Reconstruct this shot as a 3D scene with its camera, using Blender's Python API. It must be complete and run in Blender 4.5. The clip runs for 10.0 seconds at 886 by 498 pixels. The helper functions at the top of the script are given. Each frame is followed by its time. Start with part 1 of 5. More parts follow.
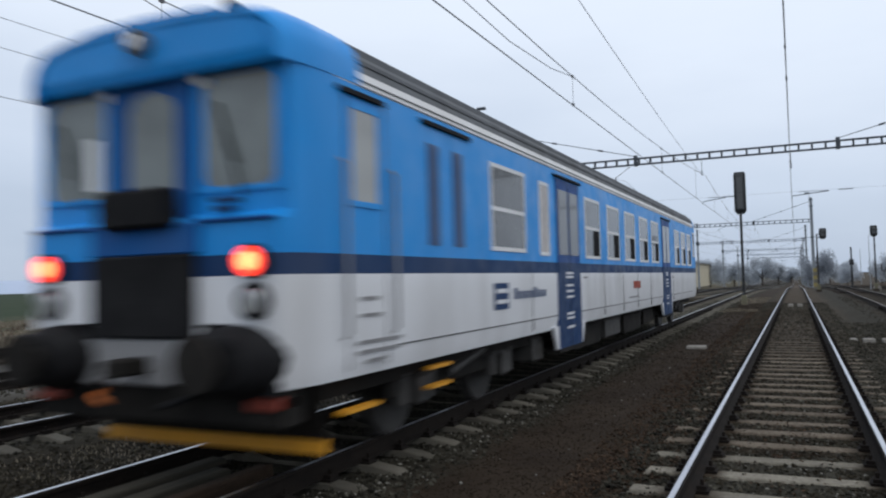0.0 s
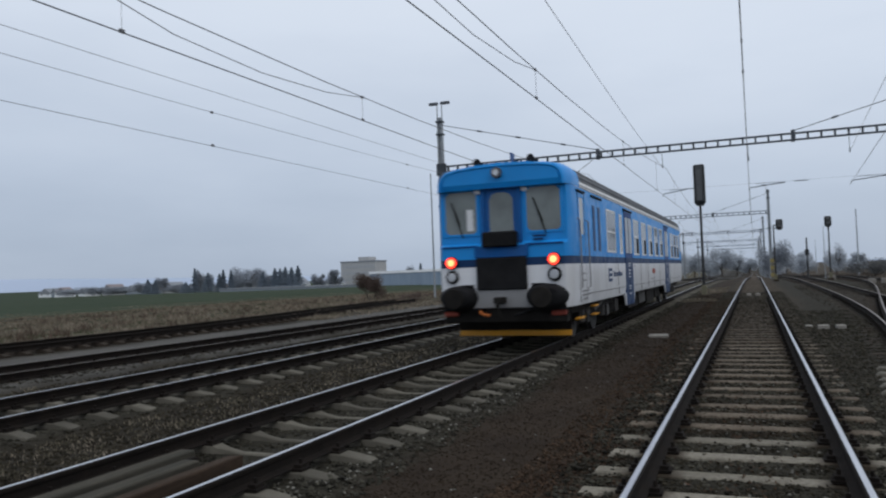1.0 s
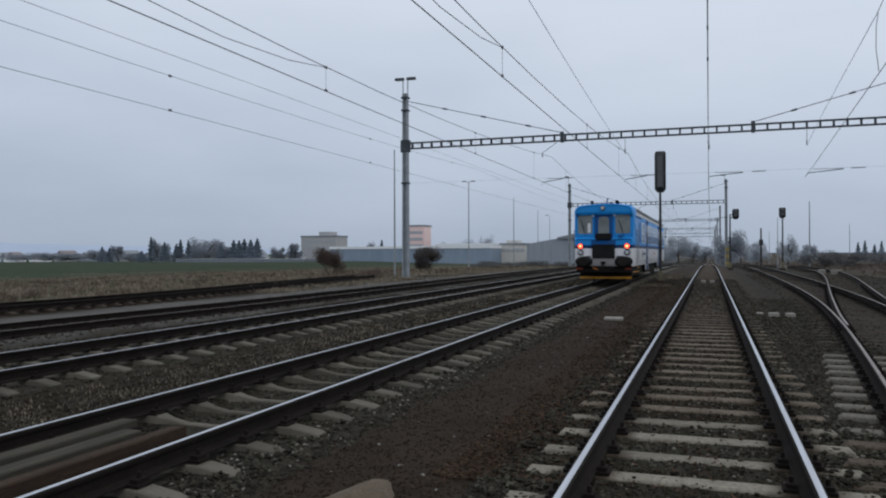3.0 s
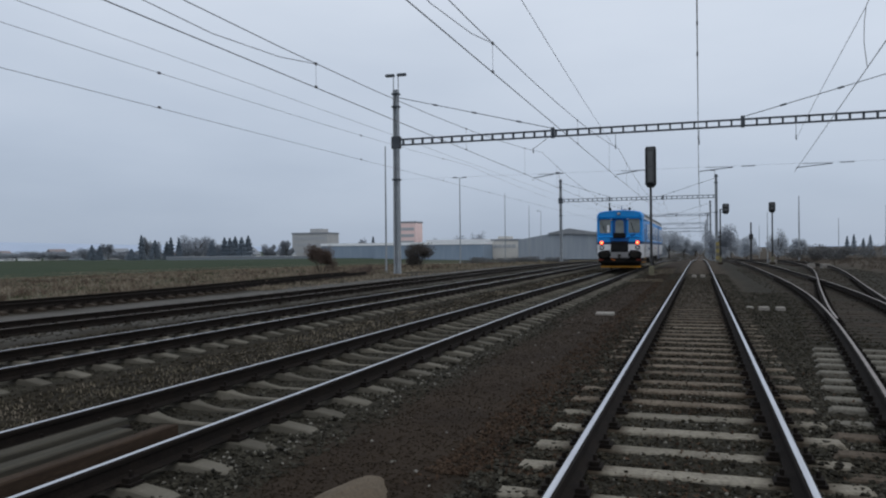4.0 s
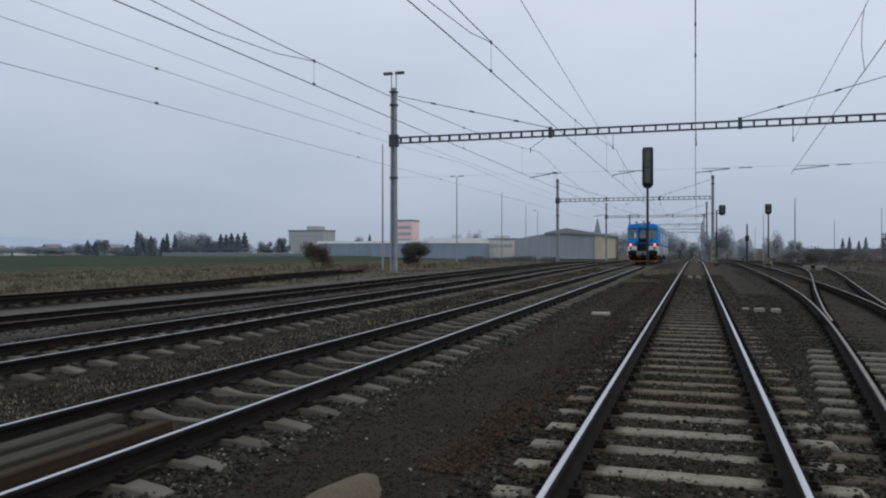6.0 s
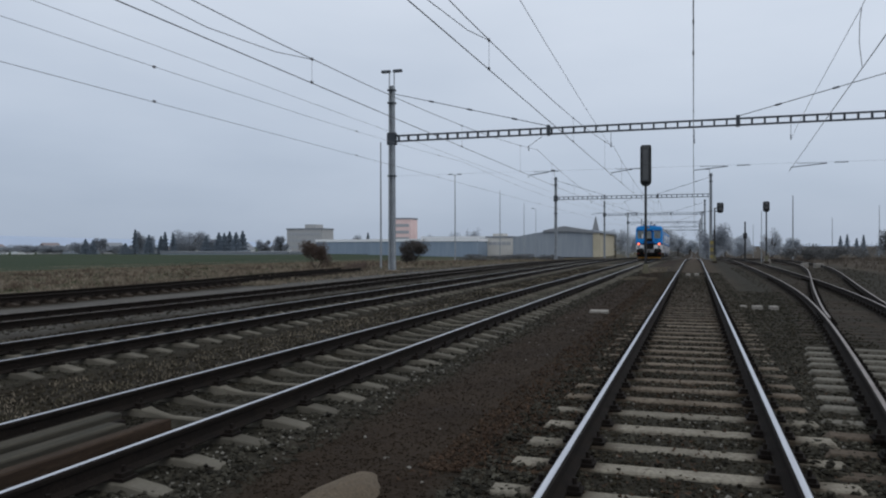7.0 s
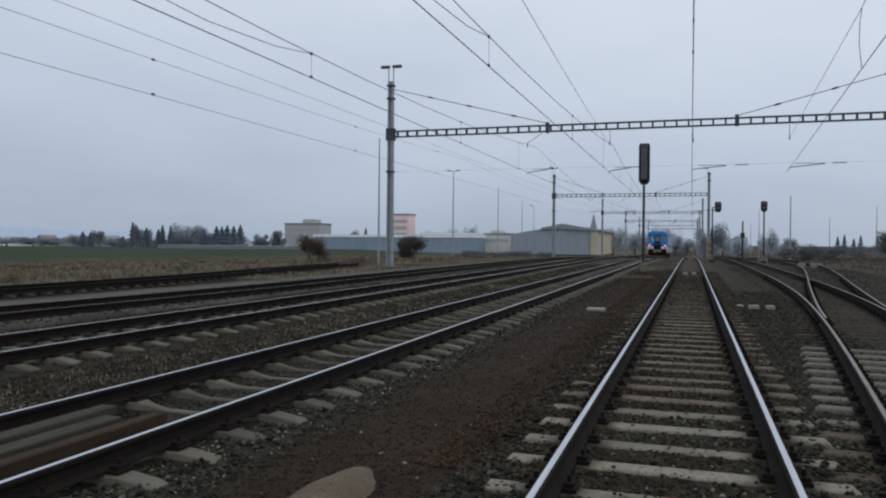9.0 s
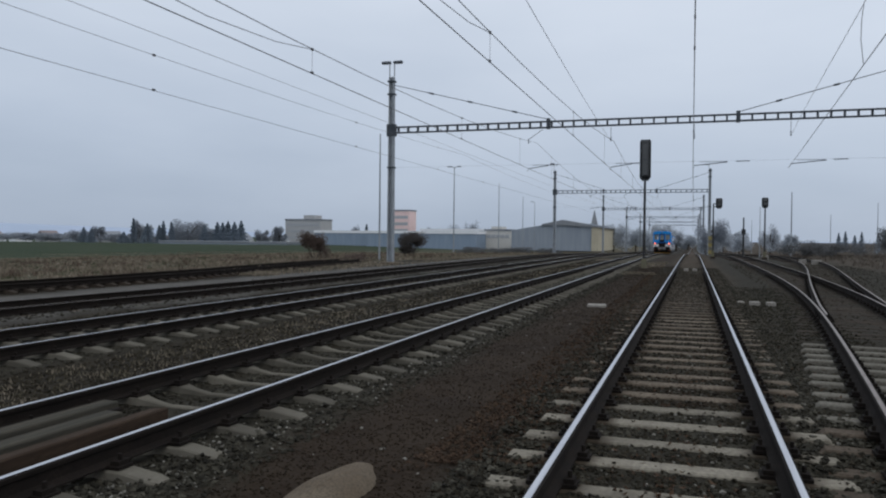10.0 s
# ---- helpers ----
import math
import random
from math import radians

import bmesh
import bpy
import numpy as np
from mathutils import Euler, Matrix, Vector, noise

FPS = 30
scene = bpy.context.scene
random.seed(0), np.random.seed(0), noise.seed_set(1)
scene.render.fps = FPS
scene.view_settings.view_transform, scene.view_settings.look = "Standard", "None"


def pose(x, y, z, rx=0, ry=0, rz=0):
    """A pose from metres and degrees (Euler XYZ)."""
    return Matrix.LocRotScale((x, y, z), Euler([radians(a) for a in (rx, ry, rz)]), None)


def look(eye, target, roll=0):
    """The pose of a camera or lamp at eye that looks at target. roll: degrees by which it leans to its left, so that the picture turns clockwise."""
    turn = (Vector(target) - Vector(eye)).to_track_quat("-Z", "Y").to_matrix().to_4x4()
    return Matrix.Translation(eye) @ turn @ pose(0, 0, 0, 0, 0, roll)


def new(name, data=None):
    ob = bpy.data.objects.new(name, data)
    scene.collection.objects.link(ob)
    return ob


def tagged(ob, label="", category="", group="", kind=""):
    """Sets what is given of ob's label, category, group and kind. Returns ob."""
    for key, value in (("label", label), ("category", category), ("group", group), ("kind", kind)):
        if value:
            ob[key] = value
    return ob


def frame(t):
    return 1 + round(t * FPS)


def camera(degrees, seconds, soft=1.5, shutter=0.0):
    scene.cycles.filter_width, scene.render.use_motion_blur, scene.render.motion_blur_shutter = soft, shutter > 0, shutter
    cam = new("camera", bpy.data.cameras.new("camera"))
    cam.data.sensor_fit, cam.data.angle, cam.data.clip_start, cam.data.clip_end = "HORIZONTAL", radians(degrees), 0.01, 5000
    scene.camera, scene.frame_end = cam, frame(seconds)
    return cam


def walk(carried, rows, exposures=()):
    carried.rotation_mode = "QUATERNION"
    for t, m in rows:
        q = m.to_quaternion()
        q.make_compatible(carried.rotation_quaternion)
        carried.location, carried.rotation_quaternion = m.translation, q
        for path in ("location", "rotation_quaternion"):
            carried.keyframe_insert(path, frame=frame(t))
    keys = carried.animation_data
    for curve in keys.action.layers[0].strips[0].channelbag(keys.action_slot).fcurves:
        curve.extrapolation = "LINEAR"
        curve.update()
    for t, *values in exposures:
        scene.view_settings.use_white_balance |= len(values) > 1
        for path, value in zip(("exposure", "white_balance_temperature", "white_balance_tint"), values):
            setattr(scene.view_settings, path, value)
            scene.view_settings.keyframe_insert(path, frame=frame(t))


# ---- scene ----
cam = camera(60.49, 10.0, soft=2.1, shutter=0.75)
# seconds, place, yaw, pitch, roll
PATH = [
    (0, 0.109, -0.046, 1.558, 24.907, 2.446, 1.480),
    (0.5, 0.098, -0.114, 1.516, 23.582, 2.407, 1.654),
    (1, 0.120, -0.132, 1.512, 22.271, 1.955, 2.160),
    (1.5, 0.120, -0.077, 1.482, 20.512, 1.334, 1.179),
    (2, 0.118, -0.030, 1.473, 19.722, 0.518, 0.156),
    (2.5, 0.118, 0.000, 1.470, 19.533, 0.342, 0.016),
    (4, 0.118, 0.000, 1.470, 18.697, -0.018, 0.544),
    (4.5, 0.118, 0.000, 1.470, 18.564, -0.172, 0.167),
    (5, 0.118, 0.000, 1.470, 18.481, -0.198, 0.094),
    (5.5, 0.118, 0.000, 1.470, 18.486, -0.120, -0.011),
    (7, 0.118, 0.000, 1.470, 18.305, -0.267, 0.099),
    (7.5, 0.118, 0.000, 1.470, 18.269, -0.502, -0.189),
    (8, 0.118, 0.000, 1.470, 18.171, -0.502, -0.288),
    (8.5, 0.118, 0.000, 1.470, 18.153, -0.481, -0.436),
    (9, 0.118, 0.000, 1.470, 18.137, -0.549, -0.511),
    (9.5, 0.118, 0.000, 1.470, 18.190, -0.715, -0.575),
    (10, 0.118, 0.000, 1.470, 18.195, -0.845, -0.583),
]
walk(cam, [(t, pose(x, y, z, 90 + p, r, yaw)) for t, x, y, z, yaw, p, r in PATH],
     exposures=[(0.0, 0.26), (0.4, 0.20), (0.8, 0.06), (1.2, -0.01), (2.0, -0.06), (7.0, -0.06), (10.0, -0.04)])

# ---- light: an overcast winter sky ----
world = bpy.data.worlds.new("overcast_sky")
scene.world = world
world.use_nodes = True


def overcast():
    nt = world.node_tree
    N, L = nt.nodes, nt.links
    bg = N["Background"]
    sky = N.new("ShaderNodeTexSky")
    sky.sky_type = "NISHITA"
    sky.sun_disc = False
    sky.sun_elevation, sky.sun_rotation = radians(24), radians(70)
    dim = N.new("ShaderNodeVectorMath")
    dim.operation = "SCALE"
    dim.inputs[3].default_value = 0.06
    L.new(sky.outputs[0], dim.inputs[0])
    tc = N.new("ShaderNodeTexCoord")
    sep = N.new("ShaderNodeSeparateXYZ")
    L.new(tc.outputs["Generated"], sep.inputs[0])
    # cloud cover: dull blue at the horizon, brighter overhead and towards the hidden sun
    side = N.new("ShaderNodeMath")
    side.operation = "MULTIPLY_ADD"
    side.inputs[1].default_value = 0.07
    L.new(sep.outputs[0], side.inputs[0])
    L.new(sep.outputs[2], side.inputs[2])
    no = N.new("ShaderNodeTexNoise")
    no.inputs["Scale"].default_value = 2.2
    no.inputs["Detail"].default_value = 5
    mp = N.new("ShaderNodeMapping")
    mp.inputs["Scale"].default_value = (1, 1, 3.5)
    L.new(tc.outputs["Generated"], mp.inputs[0])
    L.new(mp.outputs[0], no.inputs[0])
    add = N.new("ShaderNodeMath")
    add.operation = "MULTIPLY_ADD"
    add.inputs[1].default_value = 0.26
    L.new(no.outputs[0], add.inputs[0])
    L.new(side.outputs[0], add.inputs[2])
    ramp = N.new("ShaderNodeValToRGB")
    cr = ramp.color_ramp
    cr.elements[0].position, cr.elements[0].color = 0.06, (0.37, 0.445, 0.568, 1)
    cr.elements[1].position, cr.elements[1].color = 0.68, (0.815, 0.88, 0.973, 1)
    for pos, c in ((0.22, (0.52, 0.60, 0.728)), (0.415, (0.69, 0.765, 0.883))):
        el = cr.elements.new(pos)
        el.color = (*c, 1)
    L.new(add.outputs[0], ramp.inputs[0])
    mix = N.new("ShaderNodeMix")
    mix.data_type = "RGBA"
    mix.inputs[0].default_value = 0.93
    L.new(dim.outputs[0], mix.inputs[6])
    L.new(ramp.outputs[0], mix.inputs[7])
    L.new(mix.outputs[2], bg.inputs[0])
    bg.inputs[1].default_value = 1.0


overcast()
sun = new("sun", bpy.data.lights.new("sun", "SUN"))
sun.data.energy, sun.data.angle, sun.data.color = 0.6, radians(40), (1.0, 0.96, 0.9)
sun.matrix_world = look((0, 0, 50), (-30, 20, 0))

# ---- materials ----


def shader(name, rough=0.8, metal=0.0):
    m = bpy.data.materials.new(name)
    m.use_nodes = True
    b = m.node_tree.nodes["Principled BSDF"]
    b.inputs["Roughness"].default_value, b.inputs["Metallic"].default_value = rough, metal
    if rough > 0.78:
        b.inputs["Specular IOR Level"].default_value = 0.12
    return m, m.node_tree, b


def mixed(nt, fac, a, b):
    n = nt.nodes.new("ShaderNodeMix")
    n.data_type = "RGBA"
    for socket, v in ((n.inputs[0], fac), (n.inputs[6], a), (n.inputs[7], b)):
        if isinstance(v, bpy.types.NodeSocket):
            nt.links.new(v, socket)
        elif isinstance(v, tuple):
            socket.default_value = (*v, 1)
        else:
            socket.default_value = v
    return n.outputs[2]


def coords(nt, kind="Object"):
    return nt.nodes.new("ShaderNodeTexCoord").outputs[kind]


def noisy(nt, at, scale, detail=4.0, lo=0.35, hi=0.65, stretch=None):
    if stretch:
        mp = nt.nodes.new("ShaderNodeMapping")
        mp.inputs["Scale"].default_value = stretch
        nt.links.new(at, mp.inputs[0])
        at = mp.outputs[0]
    n = nt.nodes.new("ShaderNodeTexNoise")
    n.inputs["Scale"].default_value, n.inputs["Detail"].default_value = scale, detail
    nt.links.new(at, n.inputs[0])
    r = nt.nodes.new("ShaderNodeMapRange")
    r.inputs[1].default_value, r.inputs[2].default_value = lo, hi
    nt.links.new(n.outputs[0], r.inputs[0])
    return r.outputs[0]


def bumped(nt, b, height, strength, distance):
    n = nt.nodes.new("ShaderNodeBump")
    n.inputs["Strength"].default_value, n.inputs["Distance"].default_value = strength, distance
    nt.links.new(height, n.inputs["Height"])
    nt.links.new(n.outputs[0], b.inputs["Normal"])


def surface(name, c1, c2, rough=0.8, metal=0.0, coarse=1.5, fine=25.0, c3=None, bump=0.3, depth=0.01, stretch=None, jitter=0.0, island=False, spread=(0.35, 0.65), seat=None):
    """Two tones mixed by coarse noise, a third by fine grain, with relief; jitter varies alike pieces."""
    m, nt, b = shader(name, rough, metal)
    at = coords(nt)
    if jitter and not island:
        info = nt.nodes.new("ShaderNodeObjectInfo")
        off = nt.nodes.new("ShaderNodeVectorMath")
        off.operation = "ADD"
        nt.links.new(at, off.inputs[0])
        sc = nt.nodes.new("ShaderNodeMath")
        sc.operation = "MULTIPLY"
        sc.inputs[1].default_value = 57.0
        nt.links.new(info.outputs["Random"], sc.inputs[0])
        nt.links.new(sc.outputs[0], off.inputs[1])
        at = off.outputs[0]
    col = mixed(nt, noisy(nt, at, coarse, 5, *spread, stretch), c1, c2)
    grain = noisy(nt, at, fine, 3, 0.4, 0.7, stretch)
    if c3:
        col = mixed(nt, grain, col, c3)
    if seat:
        # rust and grease round the rail seats, spread unevenly along the sleeper
        sep = nt.nodes.new("ShaderNodeSeparateXYZ")
        nt.links.new(coords(nt), sep.inputs[0])
        wob = nt.nodes.new("ShaderNodeTexNoise")
        wob.inputs["Scale"].default_value, wob.inputs["Detail"].default_value = 5, 4
        nt.links.new(at, wob.inputs[0])
        off = nt.nodes.new("ShaderNodeMath")
        off.operation = "ABSOLUTE"
        nt.links.new(sep.outputs[0], off.inputs[0])
        away = nt.nodes.new("ShaderNodeMath")
        away.operation = "SUBTRACT"
        away.inputs[1].default_value = GAUGE
        nt.links.new(off.outputs[0], away.inputs[0])
        near = nt.nodes.new("ShaderNodeMath")
        near.operation = "ABSOLUTE"
        nt.links.new(away.outputs[0], near.inputs[0])
        blur = nt.nodes.new("ShaderNodeMath")
        blur.operation = "MULTIPLY_ADD"
        blur.inputs[1].default_value = 0.22
        nt.links.new(wob.outputs[0], blur.inputs[0])
        nt.links.new(near.outputs[0], blur.inputs[2])
        band = nt.nodes.new("ShaderNodeMapRange")
        band.inputs[1].default_value, band.inputs[2].default_value = 0.24, 0.40
        band.inputs[3].default_value, band.inputs[4].default_value = 0.9, 0.0
        nt.links.new(blur.outputs[0], band.inputs[0])
        col = mixed(nt, band.outputs[0], col, seat)
    if jitter:
        src = nt.nodes.new("ShaderNodeNewGeometry").outputs["Random Per Island"] if island else info.outputs["Random"]
        r = nt.nodes.new("ShaderNodeMapRange")
        r.inputs[3].default_value, r.inputs[4].default_value = 1 - jitter, 1 + jitter
        nt.links.new(src, r.inputs[0])
        v = nt.nodes.new("ShaderNodeVectorMath")
        v.operation = "SCALE"
        nt.links.new(col, v.inputs[0])
        nt.links.new(r.outputs[0], v.inputs[3])
        col = v.outputs[0]
    nt.links.new(col, b.inputs["Base Color"])
    if bump:
        bumped(nt, b, grain, bump, depth)
    return m


def painted(name, c, rough=0.4, dirt=(0.12, 0.11, 0.10), amount=0.25, coat=0.0):
    """Vehicle or mast paint, with streaks of dirt and uneven gloss."""
    m, nt, b = shader(name, rough)
    b.inputs["Coat Weight"].default_value, b.inputs["Coat Roughness"].default_value = coat, 0.12
    at = coords(nt)
    streak = noisy(nt, at, 1.3, 6, 0.45, 0.8, (1.0, 1.0, 0.25))
    s = nt.nodes.new("ShaderNodeMath")
    s.operation = "MULTIPLY"
    s.inputs[1].default_value = amount
    nt.links.new(streak, s.inputs[0])
    nt.links.new(mixed(nt, s.outputs[0], c, dirt), b.inputs["Base Color"])
    r = nt.nodes.new("ShaderNodeMapRange")
    r.inputs[3].default_value, r.inputs[4].default_value = rough, min(1.0, rough + 0.25)
    nt.links.new(noisy(nt, at, 4.0), r.inputs[0])
    nt.links.new(r.outputs[0], b.inputs["Roughness"])
    return m


def filmy(m):
    """Thin twigs, needles and blades let half of the light through."""
    nt = m.node_tree
    b = nt.nodes["Principled BSDF"]
    thin = nt.nodes.new("ShaderNodeBsdfTranslucent")
    nt.links.new(b.inputs["Base Color"].links[0].from_socket, thin.inputs[0])
    mx = nt.nodes.new("ShaderNodeMixShader")
    mx.inputs[0].default_value = 0.5
    nt.links.new(b.outputs[0], mx.inputs[1])
    nt.links.new(thin.outputs[0], mx.inputs[2])
    nt.links.new(mx.outputs[0], nt.nodes["Material Output"].inputs[0])
    return m


def glowing(name, c, strength):
    m, nt, b = shader(name, 0.3)
    b.inputs["Base Color"].default_value = (*c, 1)
    b.inputs["Emission Color"].default_value = (*c, 1)
    b.inputs["Emission Strength"].default_value = strength
    return m


GAUGE = 0.7535
CONCRETE = surface("sleeper_concrete", (0.165, 0.150, 0.120), (0.222, 0.204, 0.166), 0.9, coarse=3, fine=30, c3=(0.125, 0.112, 0.092), jitter=0.2, bump=0.15, depth=0.004, seat=(0.030, 0.021, 0.014))
CONCRETE_GREY = surface("weathered_sleeper_concrete", (0.082, 0.076, 0.062), (0.122, 0.113, 0.093), 0.9, coarse=3, fine=30, c3=(0.092, 0.083, 0.068), jitter=0.25, bump=0.15, depth=0.004)
CONCRETE_NEW = surface("pale_sleeper_concrete", (0.125, 0.118, 0.100), (0.170, 0.160, 0.138), 0.9, coarse=3, fine=30, c3=(0.095, 0.086, 0.070), jitter=0.25, bump=0.15, depth=0.004)
CONCRETE_DIRTY = surface("rusty_sleeper_concrete", (0.105, 0.086, 0.065), (0.160, 0.134, 0.104), 0.95, coarse=3, fine=30, c3=(0.072, 0.056, 0.043), jitter=0.2, bump=0.15, depth=0.004, seat=(0.030, 0.021, 0.014))
CONCRETE_SOILED = surface("soil_covered_concrete", (0.036, 0.028, 0.022), (0.06, 0.048, 0.038), 0.95, coarse=3, fine=30, c3=(0.018, 0.014, 0.011), jitter=0.2, bump=0.15, depth=0.004)
CONCRETE_MID = surface("brown_sleeper_concrete", (0.070, 0.056, 0.043), (0.108, 0.088, 0.068), 0.95, coarse=3, fine=30, c3=(0.045, 0.035, 0.027), jitter=0.2, bump=0.15, depth=0.004, seat=(0.030, 0.021, 0.014))
POLISHED = surface("polished_rail_head", (0.62, 0.63, 0.66), (0.5, 0.5, 0.53), 0.28, 1.0, coarse=4, fine=60, bump=0.05, depth=0.001, stretch=(8, 0.3, 1))
DULL_RAIL = surface("dull_rail_head", (0.16, 0.13, 0.115), (0.24, 0.21, 0.19), 0.5, 0.6, coarse=3, fine=30, bump=0.1, depth=0.001)
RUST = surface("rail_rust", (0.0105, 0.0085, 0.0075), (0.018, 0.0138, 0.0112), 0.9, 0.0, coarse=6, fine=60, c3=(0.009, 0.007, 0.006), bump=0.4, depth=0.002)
STEEL = surface("galvanised_steel", (0.27, 0.30, 0.33), (0.36, 0.39, 0.42), 0.6, 0.3, coarse=2, fine=30, c3=(0.2, 0.21, 0.22), bump=0.1, depth=0.002)
STEEL_DARK = surface("dark_lattice_steel", (0.03, 0.038, 0.05), (0.05, 0.06, 0.073), 0.7, 0.0, coarse=2, fine=30, bump=0.1, depth=0.002)
WIRE = surface("wire_copper_dark", (0.09, 0.095, 0.105), (0.13, 0.13, 0.14), 0.6, 0.2, coarse=2, fine=20, bump=0)
SIGNAL_BLACK = painted("signal_black", (0.012, 0.013, 0.015), 0.55)
TIMBER = surface("weathered_timber", (0.072, 0.064, 0.050), (0.043, 0.040, 0.032), 0.9, coarse=2.5, fine=22, c3=(0.045, 0.044, 0.037), stretch=(8, 0.6, 8), bump=0.5, depth=0.006)
TIMBER_BROWN = surface("brown_timber", (0.062, 0.042, 0.029), (0.040, 0.027, 0.019), 0.9, coarse=2.5, fine=22, c3=(0.030, 0.022, 0.017), stretch=(8, 0.6, 8), bump=0.5, depth=0.006)
STONE = surface("ballast_stone", (0.026, 0.024, 0.018), (0.056, 0.053, 0.042), 0.9, coarse=2.0, fine=30, c3=(0.020, 0.017, 0.012), jitter=0.6, island=True)
STONE_BROWN = surface("brown_stone", (0.021, 0.0150, 0.0100), (0.032, 0.0235, 0.0158), 0.95, coarse=2.0, fine=30, c3=(0.0165, 0.0122, 0.0082), jitter=0.3, island=True)
STONE_RUST = surface("rusty_gravel", (0.030, 0.019, 0.012), (0.062, 0.041, 0.027), 0.95, coarse=2.0, fine=30, c3=(0.02, 0.0135, 0.009), jitter=0.6, island=True)
STONE_PALE = surface("pale_pebble", (0.11, 0.105, 0.09), (0.20, 0.19, 0.17), 0.9, coarse=2.0, fine=30, jitter=0.4, island=True)
LITTER = surface("dead_leaves", (0.034, 0.020, 0.013), (0.058, 0.035, 0.022), 0.95, coarse=1.5, fine=20, c3=(0.04, 0.024, 0.015), jitter=0.5, island=True, bump=0)
STONE_TAN = surface("dusty_stone", (0.0200, 0.0165, 0.0115), (0.0360, 0.0310, 0.0220), 0.95, coarse=2.0, fine=30, c3=(0.0187, 0.0159, 0.0102), jitter=0.6, island=True)


def ground_material():
    """Ballast round the tracks, brown fines between them, a grey path, dry grass and a green field, by place."""
    m, nt, b = shader("ground", 0.95)
    at = coords(nt)
    sep = nt.nodes.new("ShaderNodeSeparateXYZ")
    nt.links.new(at, sep.inputs[0])
    wob = nt.nodes.new("ShaderNodeTexNoise")
    wob.inputs["Scale"].default_value, wob.inputs["Detail"].default_value = 0.45, 6
    nt.links.new(at, wob.inputs[0])
    x = nt.nodes.new("ShaderNodeMath")
    x.operation = "MULTIPLY_ADD"
    x.inputs[1].default_value = 1.6
    nt.links.new(wob.outputs[0], x.inputs[0])
    nt.links.new(sep.outputs[0], x.inputs[2])

    def beyond(edge, soft):
        r = nt.nodes.new("ShaderNodeMapRange")
        r.inputs[1].default_value, r.inputs[2].default_value = edge - soft + 0.8, edge + soft + 0.8
        nt.links.new(x.outputs[0], r.inputs[0])
        return r.outputs[0]

    voro = nt.nodes.new("ShaderNodeTexVoronoi")
    voro.inputs["Scale"].default_value = 16
    nt.links.new(at, voro.inputs[0])
    vs = nt.nodes.new("ShaderNodeSeparateXYZ")
    nt.links.new(voro.outputs["Color"], vs.inputs[0])
    gravel = mixed(nt, vs.outputs[0], (0.0135, 0.0120, 0.0085), (0.0360, 0.0330, 0.0245))
    gravel = mixed(nt, noisy(nt, at, 0.8, 5, 0.45, 0.7), gravel, (0.0200, 0.0165, 0.0105))
    brown = mixed(nt, noisy(nt, at, 1.1, 6), (0.0185, 0.0122, 0.0078), (0.0295, 0.0205, 0.0132))
    brown = mixed(nt, noisy(nt, at, 26, 4, 0.5, 0.75), brown, (0.0345, 0.0245, 0.0160))
    path = mixed(nt, noisy(nt, at, 0.7, 6), (0.066, 0.063, 0.058), (0.098, 0.093, 0.086))
    path = mixed(nt, noisy(nt, at, 30, 3, 0.5, 0.75), path, (0.065, 0.061, 0.055))
    dry = mixed(nt, noisy(nt, at, 0.35, 6), (0.066, 0.056, 0.036), (0.130, 0.105, 0.072))
    dry = mixed(nt, noisy(nt, at, 5, 4), dry, (0.045, 0.045, 0.026))
    green = mixed(nt, noisy(nt, at, 0.05, 5), (0.017, 0.032, 0.015), (0.026, 0.040, 0.019))
    green = mixed(nt, noisy(nt, at, 1.2, 5, 0.45, 0.8), green, (0.036, 0.040, 0.021))
    scrub = mixed(nt, noisy(nt, at, 0.25, 6), (0.038, 0.030, 0.022), (0.064, 0.052, 0.038))
    earth = mixed(nt, noisy(nt, at, 1.4, 6), (0.0130, 0.0105, 0.0070), (0.0250, 0.0205, 0.0138))
    earth = mixed(nt, noisy(nt, at, 22, 4, 0.5, 0.75), earth, (0.0370, 0.0325, 0.0225))
    # the border of field and dry grass wanders
    drift = nt.nodes.new("ShaderNodeTexNoise")
    drift.inputs["Scale"].default_value, drift.inputs["Detail"].default_value = 0.07, 5
    nt.links.new(at, drift.inputs[0])
    edge = nt.nodes.new("ShaderNodeMath")
    edge.operation = "MULTIPLY_ADD"
    edge.inputs[1].default_value = 60
    nt.links.new(drift.outputs[0], edge.inputs[0])
    nt.links.new(sep.outputs[0], edge.inputs[2])
    border = nt.nodes.new("ShaderNodeMapRange")
    border.inputs[1].default_value, border.inputs[2].default_value = -66, -14
    nt.links.new(edge.outputs[0], border.inputs[0])
    col = mixed(nt, border.outputs[0], green, dry)
    col = mixed(nt, beyond(-21.6, 0.4), col, earth)
    col = mixed(nt, beyond(-18.6, 0.4), col, path)
    col = mixed(nt, beyond(-15.5, 0.4), col, mixed(nt, 0.75, gravel, path))
    col = mixed(nt, beyond(-12.4, 0.3), col, earth)
    col = mixed(nt, beyond(-10.8, 0.3), col, gravel)
    col = mixed(nt, beyond(-7.9, 0.25), col, earth)
    col = mixed(nt, beyond(-6.0, 0.25), col, gravel)
    col = mixed(nt, beyond(-2.95, 0.25), col, brown)
    col = mixed(nt, beyond(-1.5, 0.25), col, gravel)
    # rust and brake dust cover the main line's bed further on
    reach = nt.nodes.new("ShaderNodeMapRange")
    reach.inputs[1].default_value, reach.inputs[2].default_value = 11, 24
